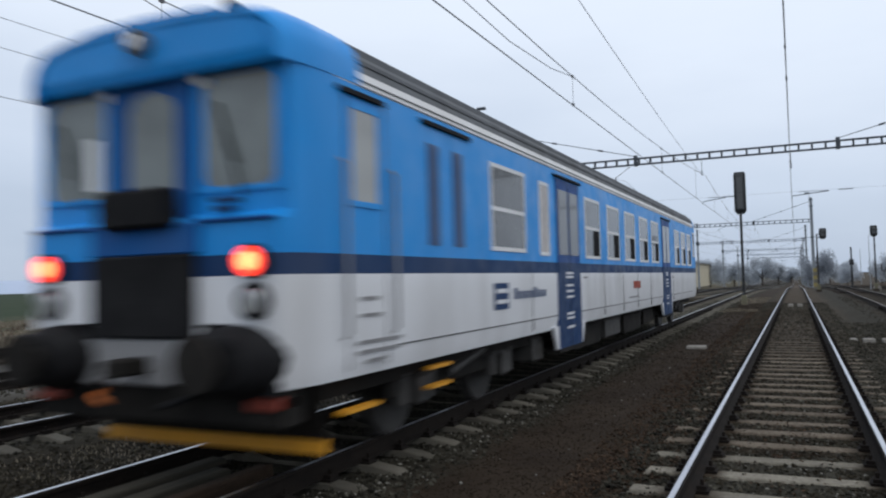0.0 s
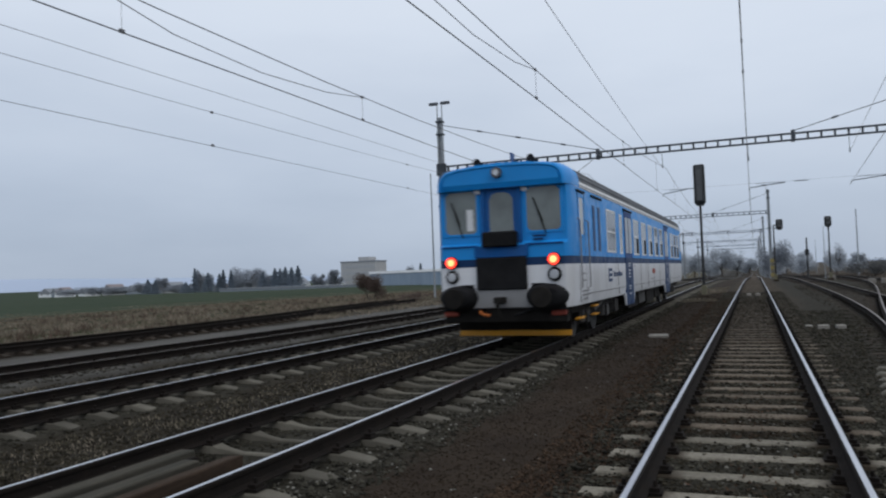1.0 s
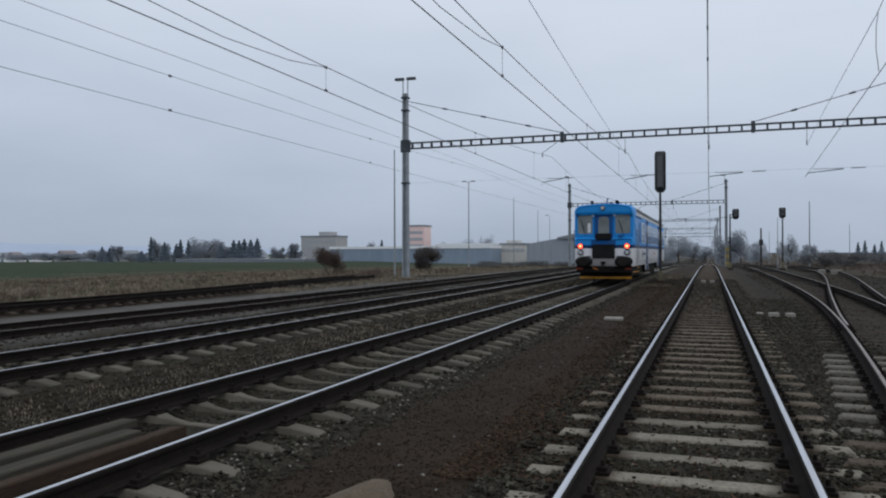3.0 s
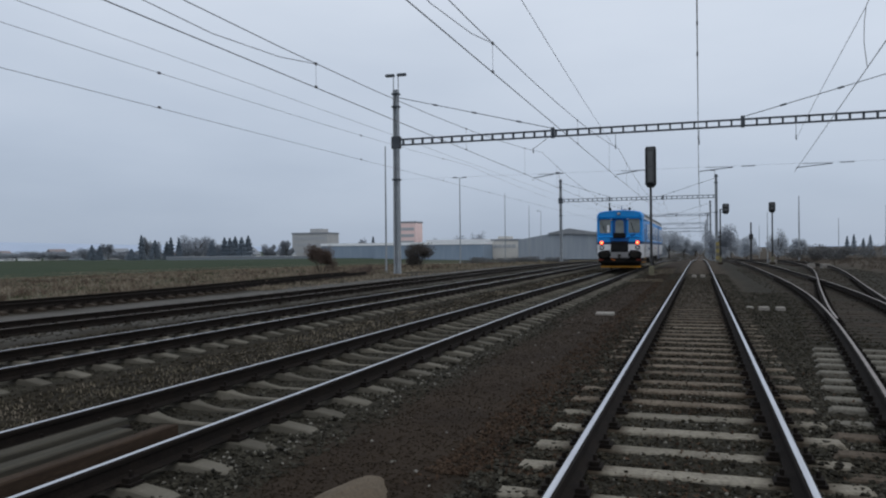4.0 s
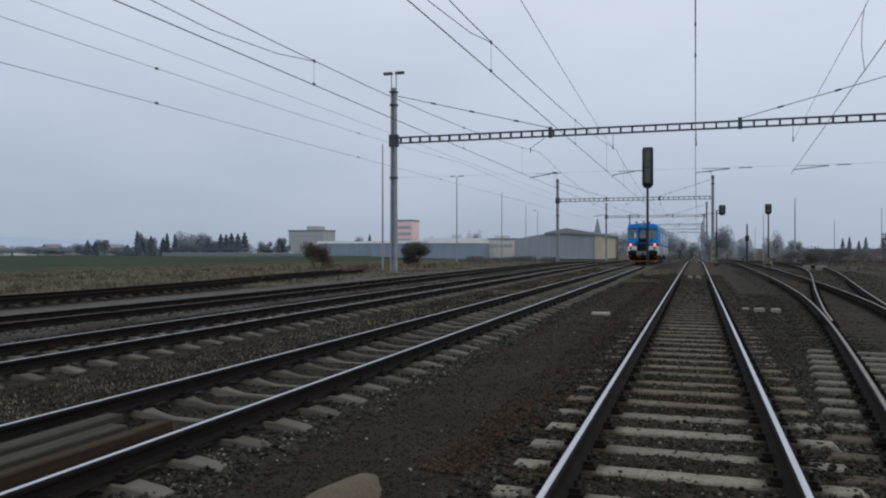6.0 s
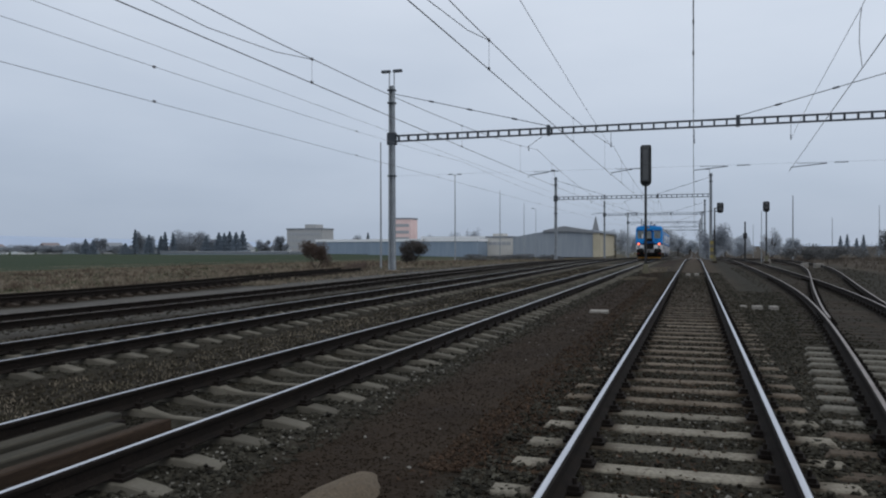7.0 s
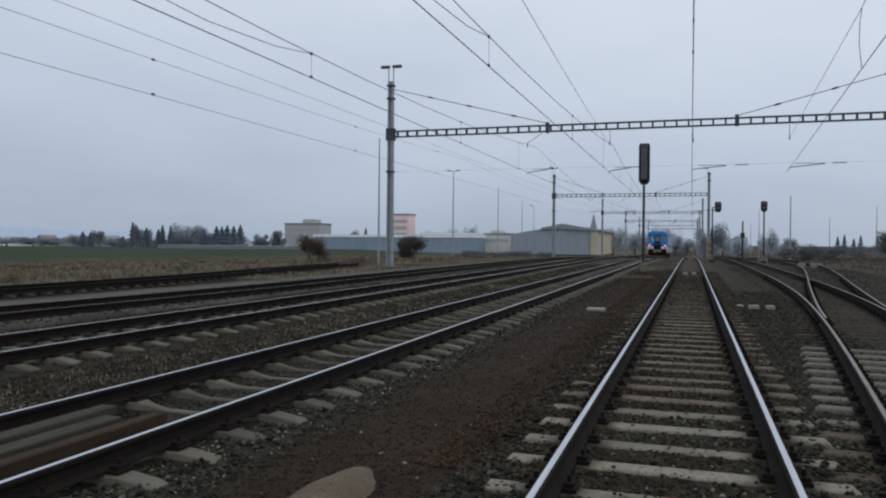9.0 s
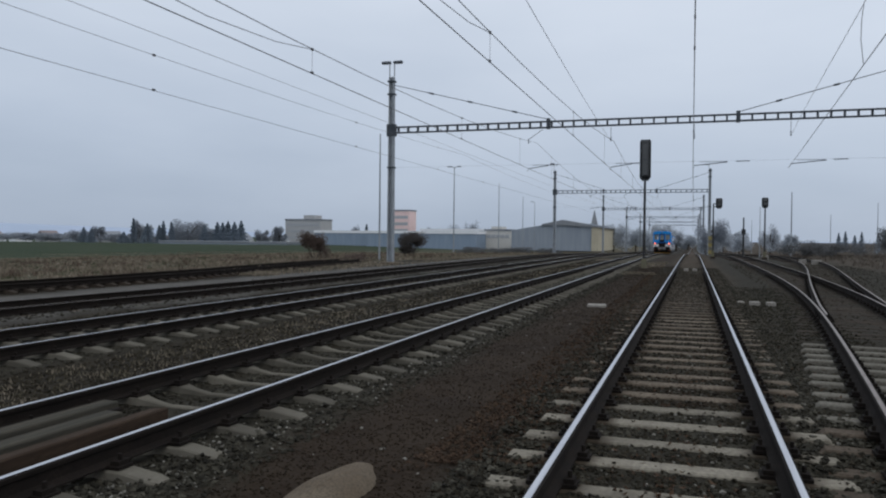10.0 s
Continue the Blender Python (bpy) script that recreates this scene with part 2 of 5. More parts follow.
    nt.links.new(sep.outputs[1], reach.inputs[0])
    dusty = mixed(nt, noisy(nt, at, 1.6, 6), (0.034, 0.025, 0.017), (0.052, 0.040, 0.028))
    bed = mixed(nt, beyond(-1.3, 0.3), col, mixed(nt, reach.outputs[0], col, dusty))
    col = mixed(nt, beyond(1.7, 0.4), bed, col)
    col = mixed(nt, beyond(10.5, 1.0), col, scrub)
    nt.links.new(col, b.inputs["Base Color"])
    bumped(nt, b, mixed(nt, 0.65, voro.outputs["Distance"], noisy(nt, at, 34, 5, 0.3, 0.7)), 0.45, 0.025)
    return m


GROUND = ground_material()

# ---- building blocks ----


class Shape:
    """Collects faces, and becomes one mesh."""

    def __init__(self):
        self.v, self.f, self.m = [], [], []

    def add(self, verts, faces, mat=0):
        n = len(self.v)
        self.v += [tuple(p) for p in verts]
        self.f += [tuple(n + i for i in f) for f in faces]
        self.m += [mat] * len(faces)
        return self

    def box(self, x0, x1, y0, y1, z0, z1, mat=0, bevel=0.0):
        if not bevel:
            return self.add([(x, y, z) for z in (z0, z1) for y in (y0, y1) for x in (x0, x1)],
                            [(0, 2, 3, 1), (4, 5, 7, 6), (0, 1, 5, 4), (2, 6, 7, 3), (0, 4, 6, 2), (1, 3, 7, 5)], mat)
        b = bevel
        return self.loft([[(x0 + b, y0 + b, z0), (x1 - b, y0 + b, z0), (x1 - b, y1 - b, z0), (x0 + b, y1 - b, z0)],
                          [(x0, y0, z0 + b), (x1, y0, z0 + b), (x1, y1, z0 + b), (x0, y1, z0 + b)],
                          [(x0, y0, z1 - b), (x1, y0, z1 - b), (x1, y1, z1 - b), (x0, y1, z1 - b)],
                          [(x0 + b, y0 + b, z1), (x1 - b, y0 + b, z1), (x1 - b, y1 - b, z1), (x0 + b, y1 - b, z1)]], mat)

    def loft(self, rings, mat=0, caps=True, closed=True):
        n = len(rings[0])
        v = [p for r in rings for p in r]
        f = []
        for i in range(len(rings) - 1):
            for j in range(n if closed else n - 1):
                k = (j + 1) % n
                f.append((i * n + j, i * n + k, (i + 1) * n + k, (i + 1) * n + j))
        if caps:
            f.append(tuple(range(n))[::-1])
            f.append(tuple((len(rings) - 1) * n + j for j in range(n)))
        return self.add(v, f, mat)

    def tube(self, points, radius, sides=6, mat=0):
        rings = []
        pts = [Vector(p) for p in points]
        for i, p in enumerate(pts):
            d = (pts[min(i + 1, len(pts) - 1)] - pts[max(i - 1, 0)]).normalized()
            up = Vector((0, 0, 1)) if abs(d.z) < 0.9 else Vector((1, 0, 0))
            a = d.cross(up).normalized()
            c = a.cross(d)
            r = radius[i] if isinstance(radius, (list, tuple)) else radius
            rings.append([p + r * (math.cos(t) * a + math.sin(t) * c) for t in (2 * math.pi * k / sides for k in range(sides))])
        return self.loft(rings, mat)

    def mesh(self, name, mats, smooth=False):
        me = bpy.data.meshes.new(name)
        me.from_pydata(self.v, [], self.f)
        for mt in mats if isinstance(mats, (list, tuple)) else [mats]:
            me.materials.append(mt)
        me.polygons.foreach_set("material_index", self.m)
        bm = bmesh.new()
        bm.from_mesh(me)
        bmesh.ops.recalc_face_normals(bm, faces=bm.faces)
        bm.to_mesh(me)
        bm.free()
        if smooth:
            me.polygons.foreach_set("use_smooth", [True] * len(me.polygons))
            me.set_sharp_from_angle(angle=radians(35))
        return me


def part(name, shape, mats, parent=None, label="", m=None, smooth=False):
    ob = new(name, shape if isinstance(shape, bpy.types.Mesh) else shape.mesh(name, mats, smooth))
    ob.parent = parent
    if m is not None:
        ob.matrix_basis = m
    return tagged(ob, label)


def thing(name, label, category, at=(0, 0, 0), group="", kind="", rz=0):
    ob = new(name)
    ob.empty_display_size = 0.3
    ob.matrix_basis = pose(*at, 0, 0, rz)
    return tagged(ob, label, category, group, kind)

# ---- ground ----


def steps(*runs):
    out = []
    for a, b, n in runs:
        out += list(np.linspace(a, b, n, endpoint=False))
    return out + [runs[-1][1]]


def grade(y):
    """The line falls away gently beyond the crest."""
    if y < 60:
        return 0.0
    return -0.00017 * (min(y, 130) - 60) ** 2 - 0.012 * (min(max(y, 130), 310) - 130)


def ground_z(x, y):
    z = -0.245 + grade(y) * min(1.0, max(0.0, 1 - (-22 - x) / 100))
    z -= 0.06 * (abs(x + 11.45) < 1.0) + 0.03 * (abs(x + 6.86) < 0.8)
    if abs(x + 4.57) < 1.6 or abs(x + 9.08) < 1.6:
        z += -0.012 if abs(x + 4.57) < 0.62 or abs(x + 9.08) < 0.62 else 0.006
    if abs(x) < 0.70:
        z += 0.046
    elif abs(x) < 1.5:
        z += 0.034
    elif 1.5 <= x < 5 and 6 < y < 15:
        z += 0.02
    if x < -16:
        z -= 0.10 * min(1, (-16 - x) / 2)
    if x < -22:
        z -= 1.3 * min(1, (-22 - x) / 60) ** 0.8
    if x < -120:
        z -= 0.8 * min(1, (-120 - x) / 200)
    if x > 11:
        z += 0.25 * min(1, (x - 11) / 8)
    if y > 8 and (-2.95 < x < -0.88 or 0.88 < x < 1.45):
        z += 0.020 * min(1, (y - 8) / 2)
    near = max(0.0, 1 - abs(y) / 60)
    z += 0.022 * near * noise.noise((x * 1.7, y * 1.7, 0.0)) + 0.012 * near * noise.noise((x * 6, y * 6, 3.0))
    if x < -19 or x > 11:
        z += 0.10 * noise.noise((x * 0.12, y * 0.12, 7.0)) * min(1, (abs(x + 4) - 15) / 12)
    return z


def build_ground():
    xs = steps((-3500, -400, 14), (-400, -60, 20), (-60, -20, 24), (-20, -8, 40), (-8, 4, 110), (4, 14, 30), (14, 60, 16), (60, 400, 10), (400, 3500, 12))
    ys = steps((-400, -20, 12), (-20, 2, 20), (2, 14, 110), (14, 40, 70), (40, 160, 60), (160, 320, 24), (320, 500, 8), (500, 4500, 20))
    nx = len(xs)
    s = Shape()
    s.v = [(x, y, ground_z(x, y)) for y in ys for x in xs]
    s.f = [(j * nx + i, j * nx + i + 1, (j + 1) * nx + i + 1, (j + 1) * nx + i) for j in range(len(ys) - 1) for i in range(nx - 1)]
    s.m = [0] * len(s.f)
    return tagged(part("ground", s, GROUND, smooth=True), "dark ballast, brown gravel, dry grass and a green field", "ground", kind="structure")


build_ground()

# ---- tracks ----
RAIL_PROFILE = [(-0.075, -0.16), (0.075, -0.16), (0.075, -0.148), (0.012, -0.125), (0.010, -0.05), (0.034, -0.038), (0.036, -0.012),
                (0.021, 0.0), (-0.021, 0.0), (-0.036, -0.012), (-0.034, -0.038), (-0.010, -0.05), (-0.012, -0.125), (-0.075, -0.148)]


def rail_mesh(name, line, top):
    """A rail along line, a list of (x, y); its running surface is the second material."""
    s = Shape()
    n = len(RAIL_PROFILE)
    for i, (x, y) in enumerate(line):
        a, b = line[max(i - 1, 0)], line[min(i + 1, len(line) - 1)]
        d = Vector((b[0] - a[0], b[1] - a[1])).normalized()
        s.v += [(x + u * d.y, y - u * d.x, z + grade(y)) for u, z in RAIL_PROFILE]
    for i in range(len(line) - 1):
        for j in range(n):
            k = (j + 1) % n
            s.f.append((i * n + j, i * n + k, (i + 1) * n + k, (i + 1) * n + j))
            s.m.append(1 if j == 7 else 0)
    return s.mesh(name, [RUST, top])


def sleeper_mesh(mat, half=1.25, flat=False):
    s = Shape()
    rings = []
    prof = ((half, -0.222, 0.08), (half - 0.06, -0.205, 0.092), (0.95, -0.168, 0.092), (0.60, -0.168, 0.088), (0.46, -0.200, 0.054), (0.28, -0.232, 0.044))
    for x, z, w in [(-u, zz, ww) for u, zz, ww in prof] + [(u, zz, ww) for u, zz, ww in prof[::-1]]:
        z = -0.172 if flat and abs(x) < half - 0.05 else z
        w = 0.097 if flat else w
        rings.append([(x, -w - 0.035, z - 0.16), (x, w + 0.035, z - 0.16), (x, w, z - 0.012), (x, w - 0.015, z), (x, -w + 0.015, z), (x, -w, z - 0.012)])
    return s.loft(rings).mesh("sleeper", mat)


def fastenings(places):
    s = Shape()
    for x, y in places:
        for r in (-GAUGE, GAUGE):
            s.box(x + r - 0.17, x + r + 0.17, y - 0.075, y + 0.075, -0.172, -0.150)
            for u in (-1, 1):
                s.box(x + r + u * 0.115 - 0.035, x + r + u * 0.115 + 0.035, y - 0.055, y + 0.055, -0.15, -0.118)
                s.tube([(x + r + u * 0.115, y, -0.12), (x + r + u * 0.115, y, -0.075)], 0.017, 6)
    return s


def track(name, centre, y0, y1, spacing, phase, top, mats, label, parts_to=120.0, half=1.25, step=4.0, flat=False, sleepers_from=-1e9, sunk=None):
    """centre: x of the track's middle at y. mats: sleeper concrete by distance, (until y, material)."""
    tr = thing(name, label, "railway track", kind="structure")
    ys = np.arange(y0, y1 + step, step)
    for side in (-GAUGE, GAUGE):
        part("rail", rail_mesh("rail", [(centre(y) + side, y) for y in ys], top), None, tr, "steel rail, head and rusty web")
    meshes = [(lim, sleeper_mesh(mt, half, flat), mt) for lim, mt in mats]
    far = Shape()
    near = []
    k = math.ceil((max(y0, sleepers_from) - phase) / spacing)
    rnd = random.Random(name)
    while phase + k * spacing < y1:
        y = phase + k * spacing
        k += 1
        me = next(me for lim, me, mt in meshes if y < lim)
        x = centre(y)
        if y < parts_to:
            sl = part("sleeper", me, None, tr)
            sl.matrix_basis = pose(x + rnd.uniform(-0.02, 0.02), y + rnd.uniform(-0.012, 0.012), rnd.uniform(-0.012, 0.004) + grade(y) - (sunk[1] * min(1.0, (y - sunk[0]) / sunk[2]) if sunk and y > sunk[0] else 0.0), 0, rnd.uniform(-0.3, 0.3),
                                   -math.degrees(math.atan(centre(y + 0.5) - centre(y - 0.5))) + rnd.uniform(-0.6, 0.6))
            if y < 40:
                near.append((x, y))
        elif y < 320:
            far.box(x - half, x + half, y - 0.12, y + 0.12, grade(y) - 0.3, grade(y) - 0.185)
    tagged(part("fastening", fastenings(near), RUST, tr, "rusty base plates and bolts"), kind="stuff")
    if far.v:
        tagged(part("far_sleeper", far, mats[-1][1], tr, "sleepers further down the line"), kind="stuff")
    return tr


def curve(points):
    xs = [p[0] for p in points]
    zs = [p[1] for p in points]

    def at(y):
        # smoothed linear interpolation
        return float(np.mean([np.interp(y + d, xs, zs) for d in (-4, -2, 0, 2, 4)]))
    return at


FAR = 1e9
centre_turnout = curve([(-20, -1.4), (-2, 1.50), (8, 2.54), (13.1, 3.08), (19.5, 3.62), (23, 3.86), (27.5, 4.08), (36, 4.30), (50, 4.42), (4000, 4.42)])
centre_yard = curve([(14, 3.17), (17, 3.42), (22, 3.97), (31, 5.02), (38, 5.90), (48, 7.1), (56, 7.9), (65, 8.5), (78, 8.8), (4000, 8.8)])
centre_old = curve([(0, -21.5), (17, -20.2), (23, -19.95), (29, -20.5), (37, -21.7), (48, -22.6)])
centre_fourth = curve([(-6, -14.2), (13.4, -14.05), (20, -13.6), (4000, -13.5)])
track("track_main", lambda y: 0.0, -12, 900, 0.66, 5.73, POLISHED, [(7.9, CONCRETE), (17.0, CONCRETE_DIRTY), (FAR, CONCRETE_MID)], "polished rails on brown concrete sleepers in ballast", 150, flat=True, sunk=(13.0, 0.024, 16.0))
track("track_train", lambda y: -4.57, -12, 900, 0.66, 4.37, POLISHED, [(FAR, CONCRETE_GREY)], "polished rails on grey concrete sleepers under the railcar", 110)
track("track_third", lambda y: -9.08, -6, 900, 0.645, 7.63, POLISHED, [(FAR, CONCRETE_GREY)], "worn rails on half-buried concrete sleepers", 90)
track("track_fourth", centre_fourth, -6, 600, 0.66, 4.4, DULL_RAIL, [(FAR, CONCRETE_DIRTY)], "dull rusty rails on dirty sleepers", 80).location.z = -0.07
track("track_turnout", centre_turnout, -1.0, 900, 0.61, 8.43, DULL_RAIL, [(7.6, CONCRETE_MID), (13.4, CONCRETE_NEW), (FAR, CONCRETE_SOILED)], "curved track on pale new concrete sleepers", 70, 1.3, 2.0, True, 3.0, sunk=(13.4, 0.062, 0.1))
track("track_yard", centre_yard, 17.0, 500, 0.62, 50.2, DULL_RAIL, [(FAR, CONCRETE_SOILED)], "rusty yard track branching off over a switch", 70, 1.3, 2.0, True, sunk=(0.0, 0.062, 0.1))

track("track_old", centre_old, -4, 48, 0.66, 4.4, RUST, [(FAR, CONCRETE_SOILED)], "rusty disused rails on dark sleepers at the edge of the grass", 60, 1.2).location.z = -0.06

# ---- overhead line: gantries ----


def steel_mast(parent, x, y, height, w=0.32, foot=0.0):
    """A tapering I-section mast with end flanges and stiffeners."""
    for u in (-1, 1):
        part("mast_flange", Shape().loft([[(x + u * w * k / 2 - 0.05, y - 0.17 * k, z), (x + u * w * k / 2 + 0.05, y - 0.17 * k, z), (x + u * w * k / 2 + 0.05, y + 0.17 * k, z), (x + u * w * k / 2 - 0.05, y + 0.17 * k, z)]
                                      for z, k in ((foot - 0.4, 1.0), (height, 0.78))]), STEEL, parent)
    part("mast_web", Shape().loft([[(x - w * k / 2 + 0.05, y - 0.03, z), (x + w * k / 2 - 0.05, y - 0.03, z), (x + w * k / 2 - 0.05, y + 0.03, z), (x - w * k / 2 + 0.05, y + 0.03, z)] for z, k in ((foot - 0.4, 1.0), (height, 0.78))]), STEEL, parent)
    for z in (height - 0.35, height - 1.2, 6.05):
        part("mast_band", Shape().box(x - w / 2 - 0.09, x + w / 2 + 0.09, y - 0.2, y + 0.2, z, z + 0.10), STEEL_DARK, parent)
    part("mast_foot", Shape().box(x - 0.5, x + 0.5, y - 0.5, y + 0.5, foot - 0.9, foot - 0.16, bevel=0.06), CONCRETE_DIRTY, parent, "concrete foundation block")


def insulator(s, a, b, sheds=5, r=0.06):
    a, b = Vector(a), Vector(b)
    s.tube([a, b], 0.018, 6)
    for i in range(sheds):
        p = a.lerp(b, (i + 0.8) / (sheds + 0.6))
        d = (b - a).normalized() * 0.022
        s.tube([p - d, p, p + d], [0.025, r, 0.025], 8)


def floodlights(parent, x, y, z, short=False):
    for u in (-1, 1) if not short else (-1,):
        part("lamp_bracket", Shape().tube([(x + u * 0.17, y, z - 0.9), (x + u * 0.17, y, z), (x + u * 0.26, y, z + 0.05)], 0.035, 6), STEEL, parent)
        s = Shape()
        s.loft([[(x + u * q, y + v * wd, z + zz) for v, zz in ((-1, -0.06), (1, -0.06), (0.6, 0.1), (-0.6, 0.1))] for q, wd in ((0.1, 0.1), (0.4, 0.17), (0.72, 0.14))])
        part("floodlight", s, STEEL_DARK, parent, "dark floodlight head")


HIGH = 7.43


def gantry(y, x0, x1, z, top0, top1, tracks, lights0=True, lights1=False, right_lights=False):
    g = thing("catenary_gantry", "grey steel catenary gantry with a dark ladder beam", "gantry", (0, y, 0), group="catenary gantries")
    steel_mast(g, x0, 0, top0, foot=grade(y))
    steel_mast(g, x1, 0, top1, foot=grade(y))
    for dz in (0.04, 0.41):
        part("beam_chord", Shape().box(x0 + 0.1, x1 - 0.1, -0.12, 0.12, z + dz - 0.04, z + dz + 0.04), STEEL_DARK, g)
    x = x0 + 0.5
    me = Shape().box(-0.05, 0.05, -0.1, 0.1, 0.08, 0.37).mesh("beam_batten", STEEL_DARK)
    while x < x1:
        part("beam_batten", me, None, g, m=pose(x, 0, z))
        x += 0.68
    span = x1 - x0
    for xm, xb, top in ((x0, x0 + 0.328 * span, top0), (x1, x1 - 0.328 * span, top1)):
        s = Shape()
        s.tube([(xm, 0, top - 0.5), (xb, 0, z + 0.55)], 0.024, 6)
        for k in (0.25, 0.5, 0.78):
            p = Vector((xm, 0, top - 0.5)).lerp(Vector((xb, 0, z + 0.55)), k)
            q = Vector((xm, 0, top - 0.5)).lerp(Vector((xb, 0, z + 0.55)), k + 0.03)
            s.tube([p, q], 0.06, 6)
        part("tie_rod", s, STEEL_DARK, g)
        part("tie_bracket", Shape().box(xb - 0.1, xb + 0.1, -0.15, 0.15, z - 0.05, z + 0.6), STEEL_DARK, g)
    part("collar", Shape().box(x0 - 0.3, x0 + 0.3, -0.16, 0.16, z - 0.18, z + 0.62), STEEL_DARK, g)
    for tx, reach, knob in tracks:
        zb = z - 0.05
        s = Shape()
        s.tube([(tx + (0.9 if tx < -5 else 0.0), 0, zb), (tx, 0, HIGH + 0.25)], 0.016, 6)
        insulator(s, (tx, 0, HIGH + 0.30), (tx, 0, HIGH - 0.02), 4, 0.045)
        part("insulator", s, STEEL_DARK, g, "hanging ribbed insulator")
        s = Shape()
        s.tube([(tx - 0.05, 0, 5.70), (tx + 0.02, 0, 5.86), (tx + reach, 0, 6.03)], 0.026, 6)
        s.tube([(tx + 0.3, 0, 6.07), (tx + reach, 0, 6.05)], 0.014, 6)
        insulator(s, (tx + reach + knob - 0.15, 0, 6.06), (tx + reach + knob + 0.6, 0, 6.07), 5, 0.05)
        part("registration_arm", s, STEEL_DARK, g, "steady arm that holds the contact wire")
    part("span_wire", Shape().tube([(x0, 0, 6.1), (x1, 0, 6.1)], 0.004, 5), WIRE, g)
    if lights0:
        floodlights(g, x0, 0, top0 + 0.95, not right_lights and y > 60)
    if lights1:
        floodlights(g, x1, 0, top1 + 0.55, True)
    return g


GANTRIES = (47.0, 110.0, 173.0, 236.0, 299.0, 362.0)
gantry(47.0, -19.0, 13.0, 8.35, 12.1, 12.1, ((-9.75, 1.25, 0.05), (-4.68, 1.25, 0.05), (0.12, 1.85, 0.6), (5.3, 1.85, 0.5)), right_lights=True)
for gy in GANTRIES[1:]:
    gantry(gy, -19.0, 2.25, 8.05, 11.4, 11.3, ((-13.9, 1.3, 0.05), (-9.2, 1.3, 0.05), (-4.6, 1.3, 0.05), (0.1, 1.3, 0.05)), lights0=gy < 120, lights1=gy < 120)

# ---- wires ----


def sagging(x0, x1, y0, y1, z, sag, n=13):
    return [(x0 + (x1 - x0) * k, y0 + (y1 - y0) * k, z - sag * 4 * k * (1 - k)) for k in np.linspace(0, 1, n)]


def overhead_line(x, spans, high=7.43, sag=1.12, contact=5.62, stitch=False, r=0.012, droppers=True):
    ln = thing("overhead_line", "dark catenary wire and contact wire with droppers", "overhead line", group="overhead lines")
    drop = Shape()
    for i, (a, b) in enumerate(spans):
        st = 0.03 * (-1) ** i
        part("contact_wire", Shape().tube([(x + st, a, contact), (x - st, b, contact)], r, 5), WIRE, ln)
        part("catenary_wire", Shape().tube(sagging(x + st, x - st, a, b, high, sag), r * 0.92, 5), WIRE, ln)
        for k in (0.08, 0.24, 0.4, 0.53, 0.74, 0.92):
            zz = high - sag * 4 * k * (1 - k)
            xx = x + st - 2 * st * k
            yy = a + (b - a) * k
            if droppers:
                drop.tube([(xx, yy, contact), (xx, yy, zz)], 0.005, 4)
            for z in (contact + 0.02, zz):
                drop.box(xx - 0.02, xx + 0.02, yy - 0.05, yy + 0.05, z - 0.03, z + 0.03)
    if stitch:
        z = high - sag
        part("stitch_wire", Shape().tube([(x, 17.4, z), (x, 15.6, z - 0.24), (x, 13.0, z - 0.38), (x, 10.4, z - 0.30), (x, 8.5, z)], 0.009, 5), WIRE, ln)
    tagged(part("dropper", drop, WIRE, ln), kind="stuff")
    return ln


SPANS = [(-16.0, 47.0)] + [(a, a + 63.0) for a in GANTRIES]
overhead_line(0.1, SPANS)
overhead_line(-4.48, SPANS, stitch=True)
overhead_line(-9.15, SPANS, sag=1.20, stitch=True)
overhead_line(-14.0, SPANS, 6.85, 0.45, 5.43, r=0.0075, droppers=False)


def feeder(a, b, sag=0.12, r=0.010):
    tagged(part("feeder_wire", Shape().tube(sagging(a[0], b[0], a[1], b[1], a[2], sag), r, 5), WIRE), "thin dark overhead wire between masts", "wire", "feeder wires")


for k in range(3):
    feeder((-19.5, -16 + 63 * k, 9.2), (-19.5, 47 + 63 * k, 9.2), 0.05)
feeder((-2.45, -16, 7.43), (-4.66, 47, 7.43), 0.45, 0.008)
feeder((2.08, -16, 5.62), (5.2, 47, 5.62), 0.0, 0.011)
tagged(part("feeder_wire", Shape().tube([(2.2, -16, 8.1), (3.05, 5, 7.5), (3.84, 20.1, 7.03), (4.13, 26.6, 7.05), (4.43, 33.2, 7.07), (4.82, 40, 7.2), (5.3, 47, 7.43)], 0.008, 5), WIRE), "dark catenary wire over the turnout", "wire", "feeder wires")
tagged(part("jumper_wire", Shape().tube([(3.86, 20.1, 7.05), (3.80, 20.0, 6.7), (3.79, 20.0, 6.2), (3.85, 20.0, 5.64)], 0.009, 5), WIRE), "bowed wire joining two overhead wires", "wire")

# ---- signals ----


HOUSING = painted("housing_grey", (0.05, 0.055, 0.06), 0.6)
POST_FOOT = painted("faded_yellow", (0.13, 0.12, 0.07), 0.7, amount=0.6)
HOUSING_LID = painted("lid_grey", (0.085, 0.09, 0.095), 0.6)


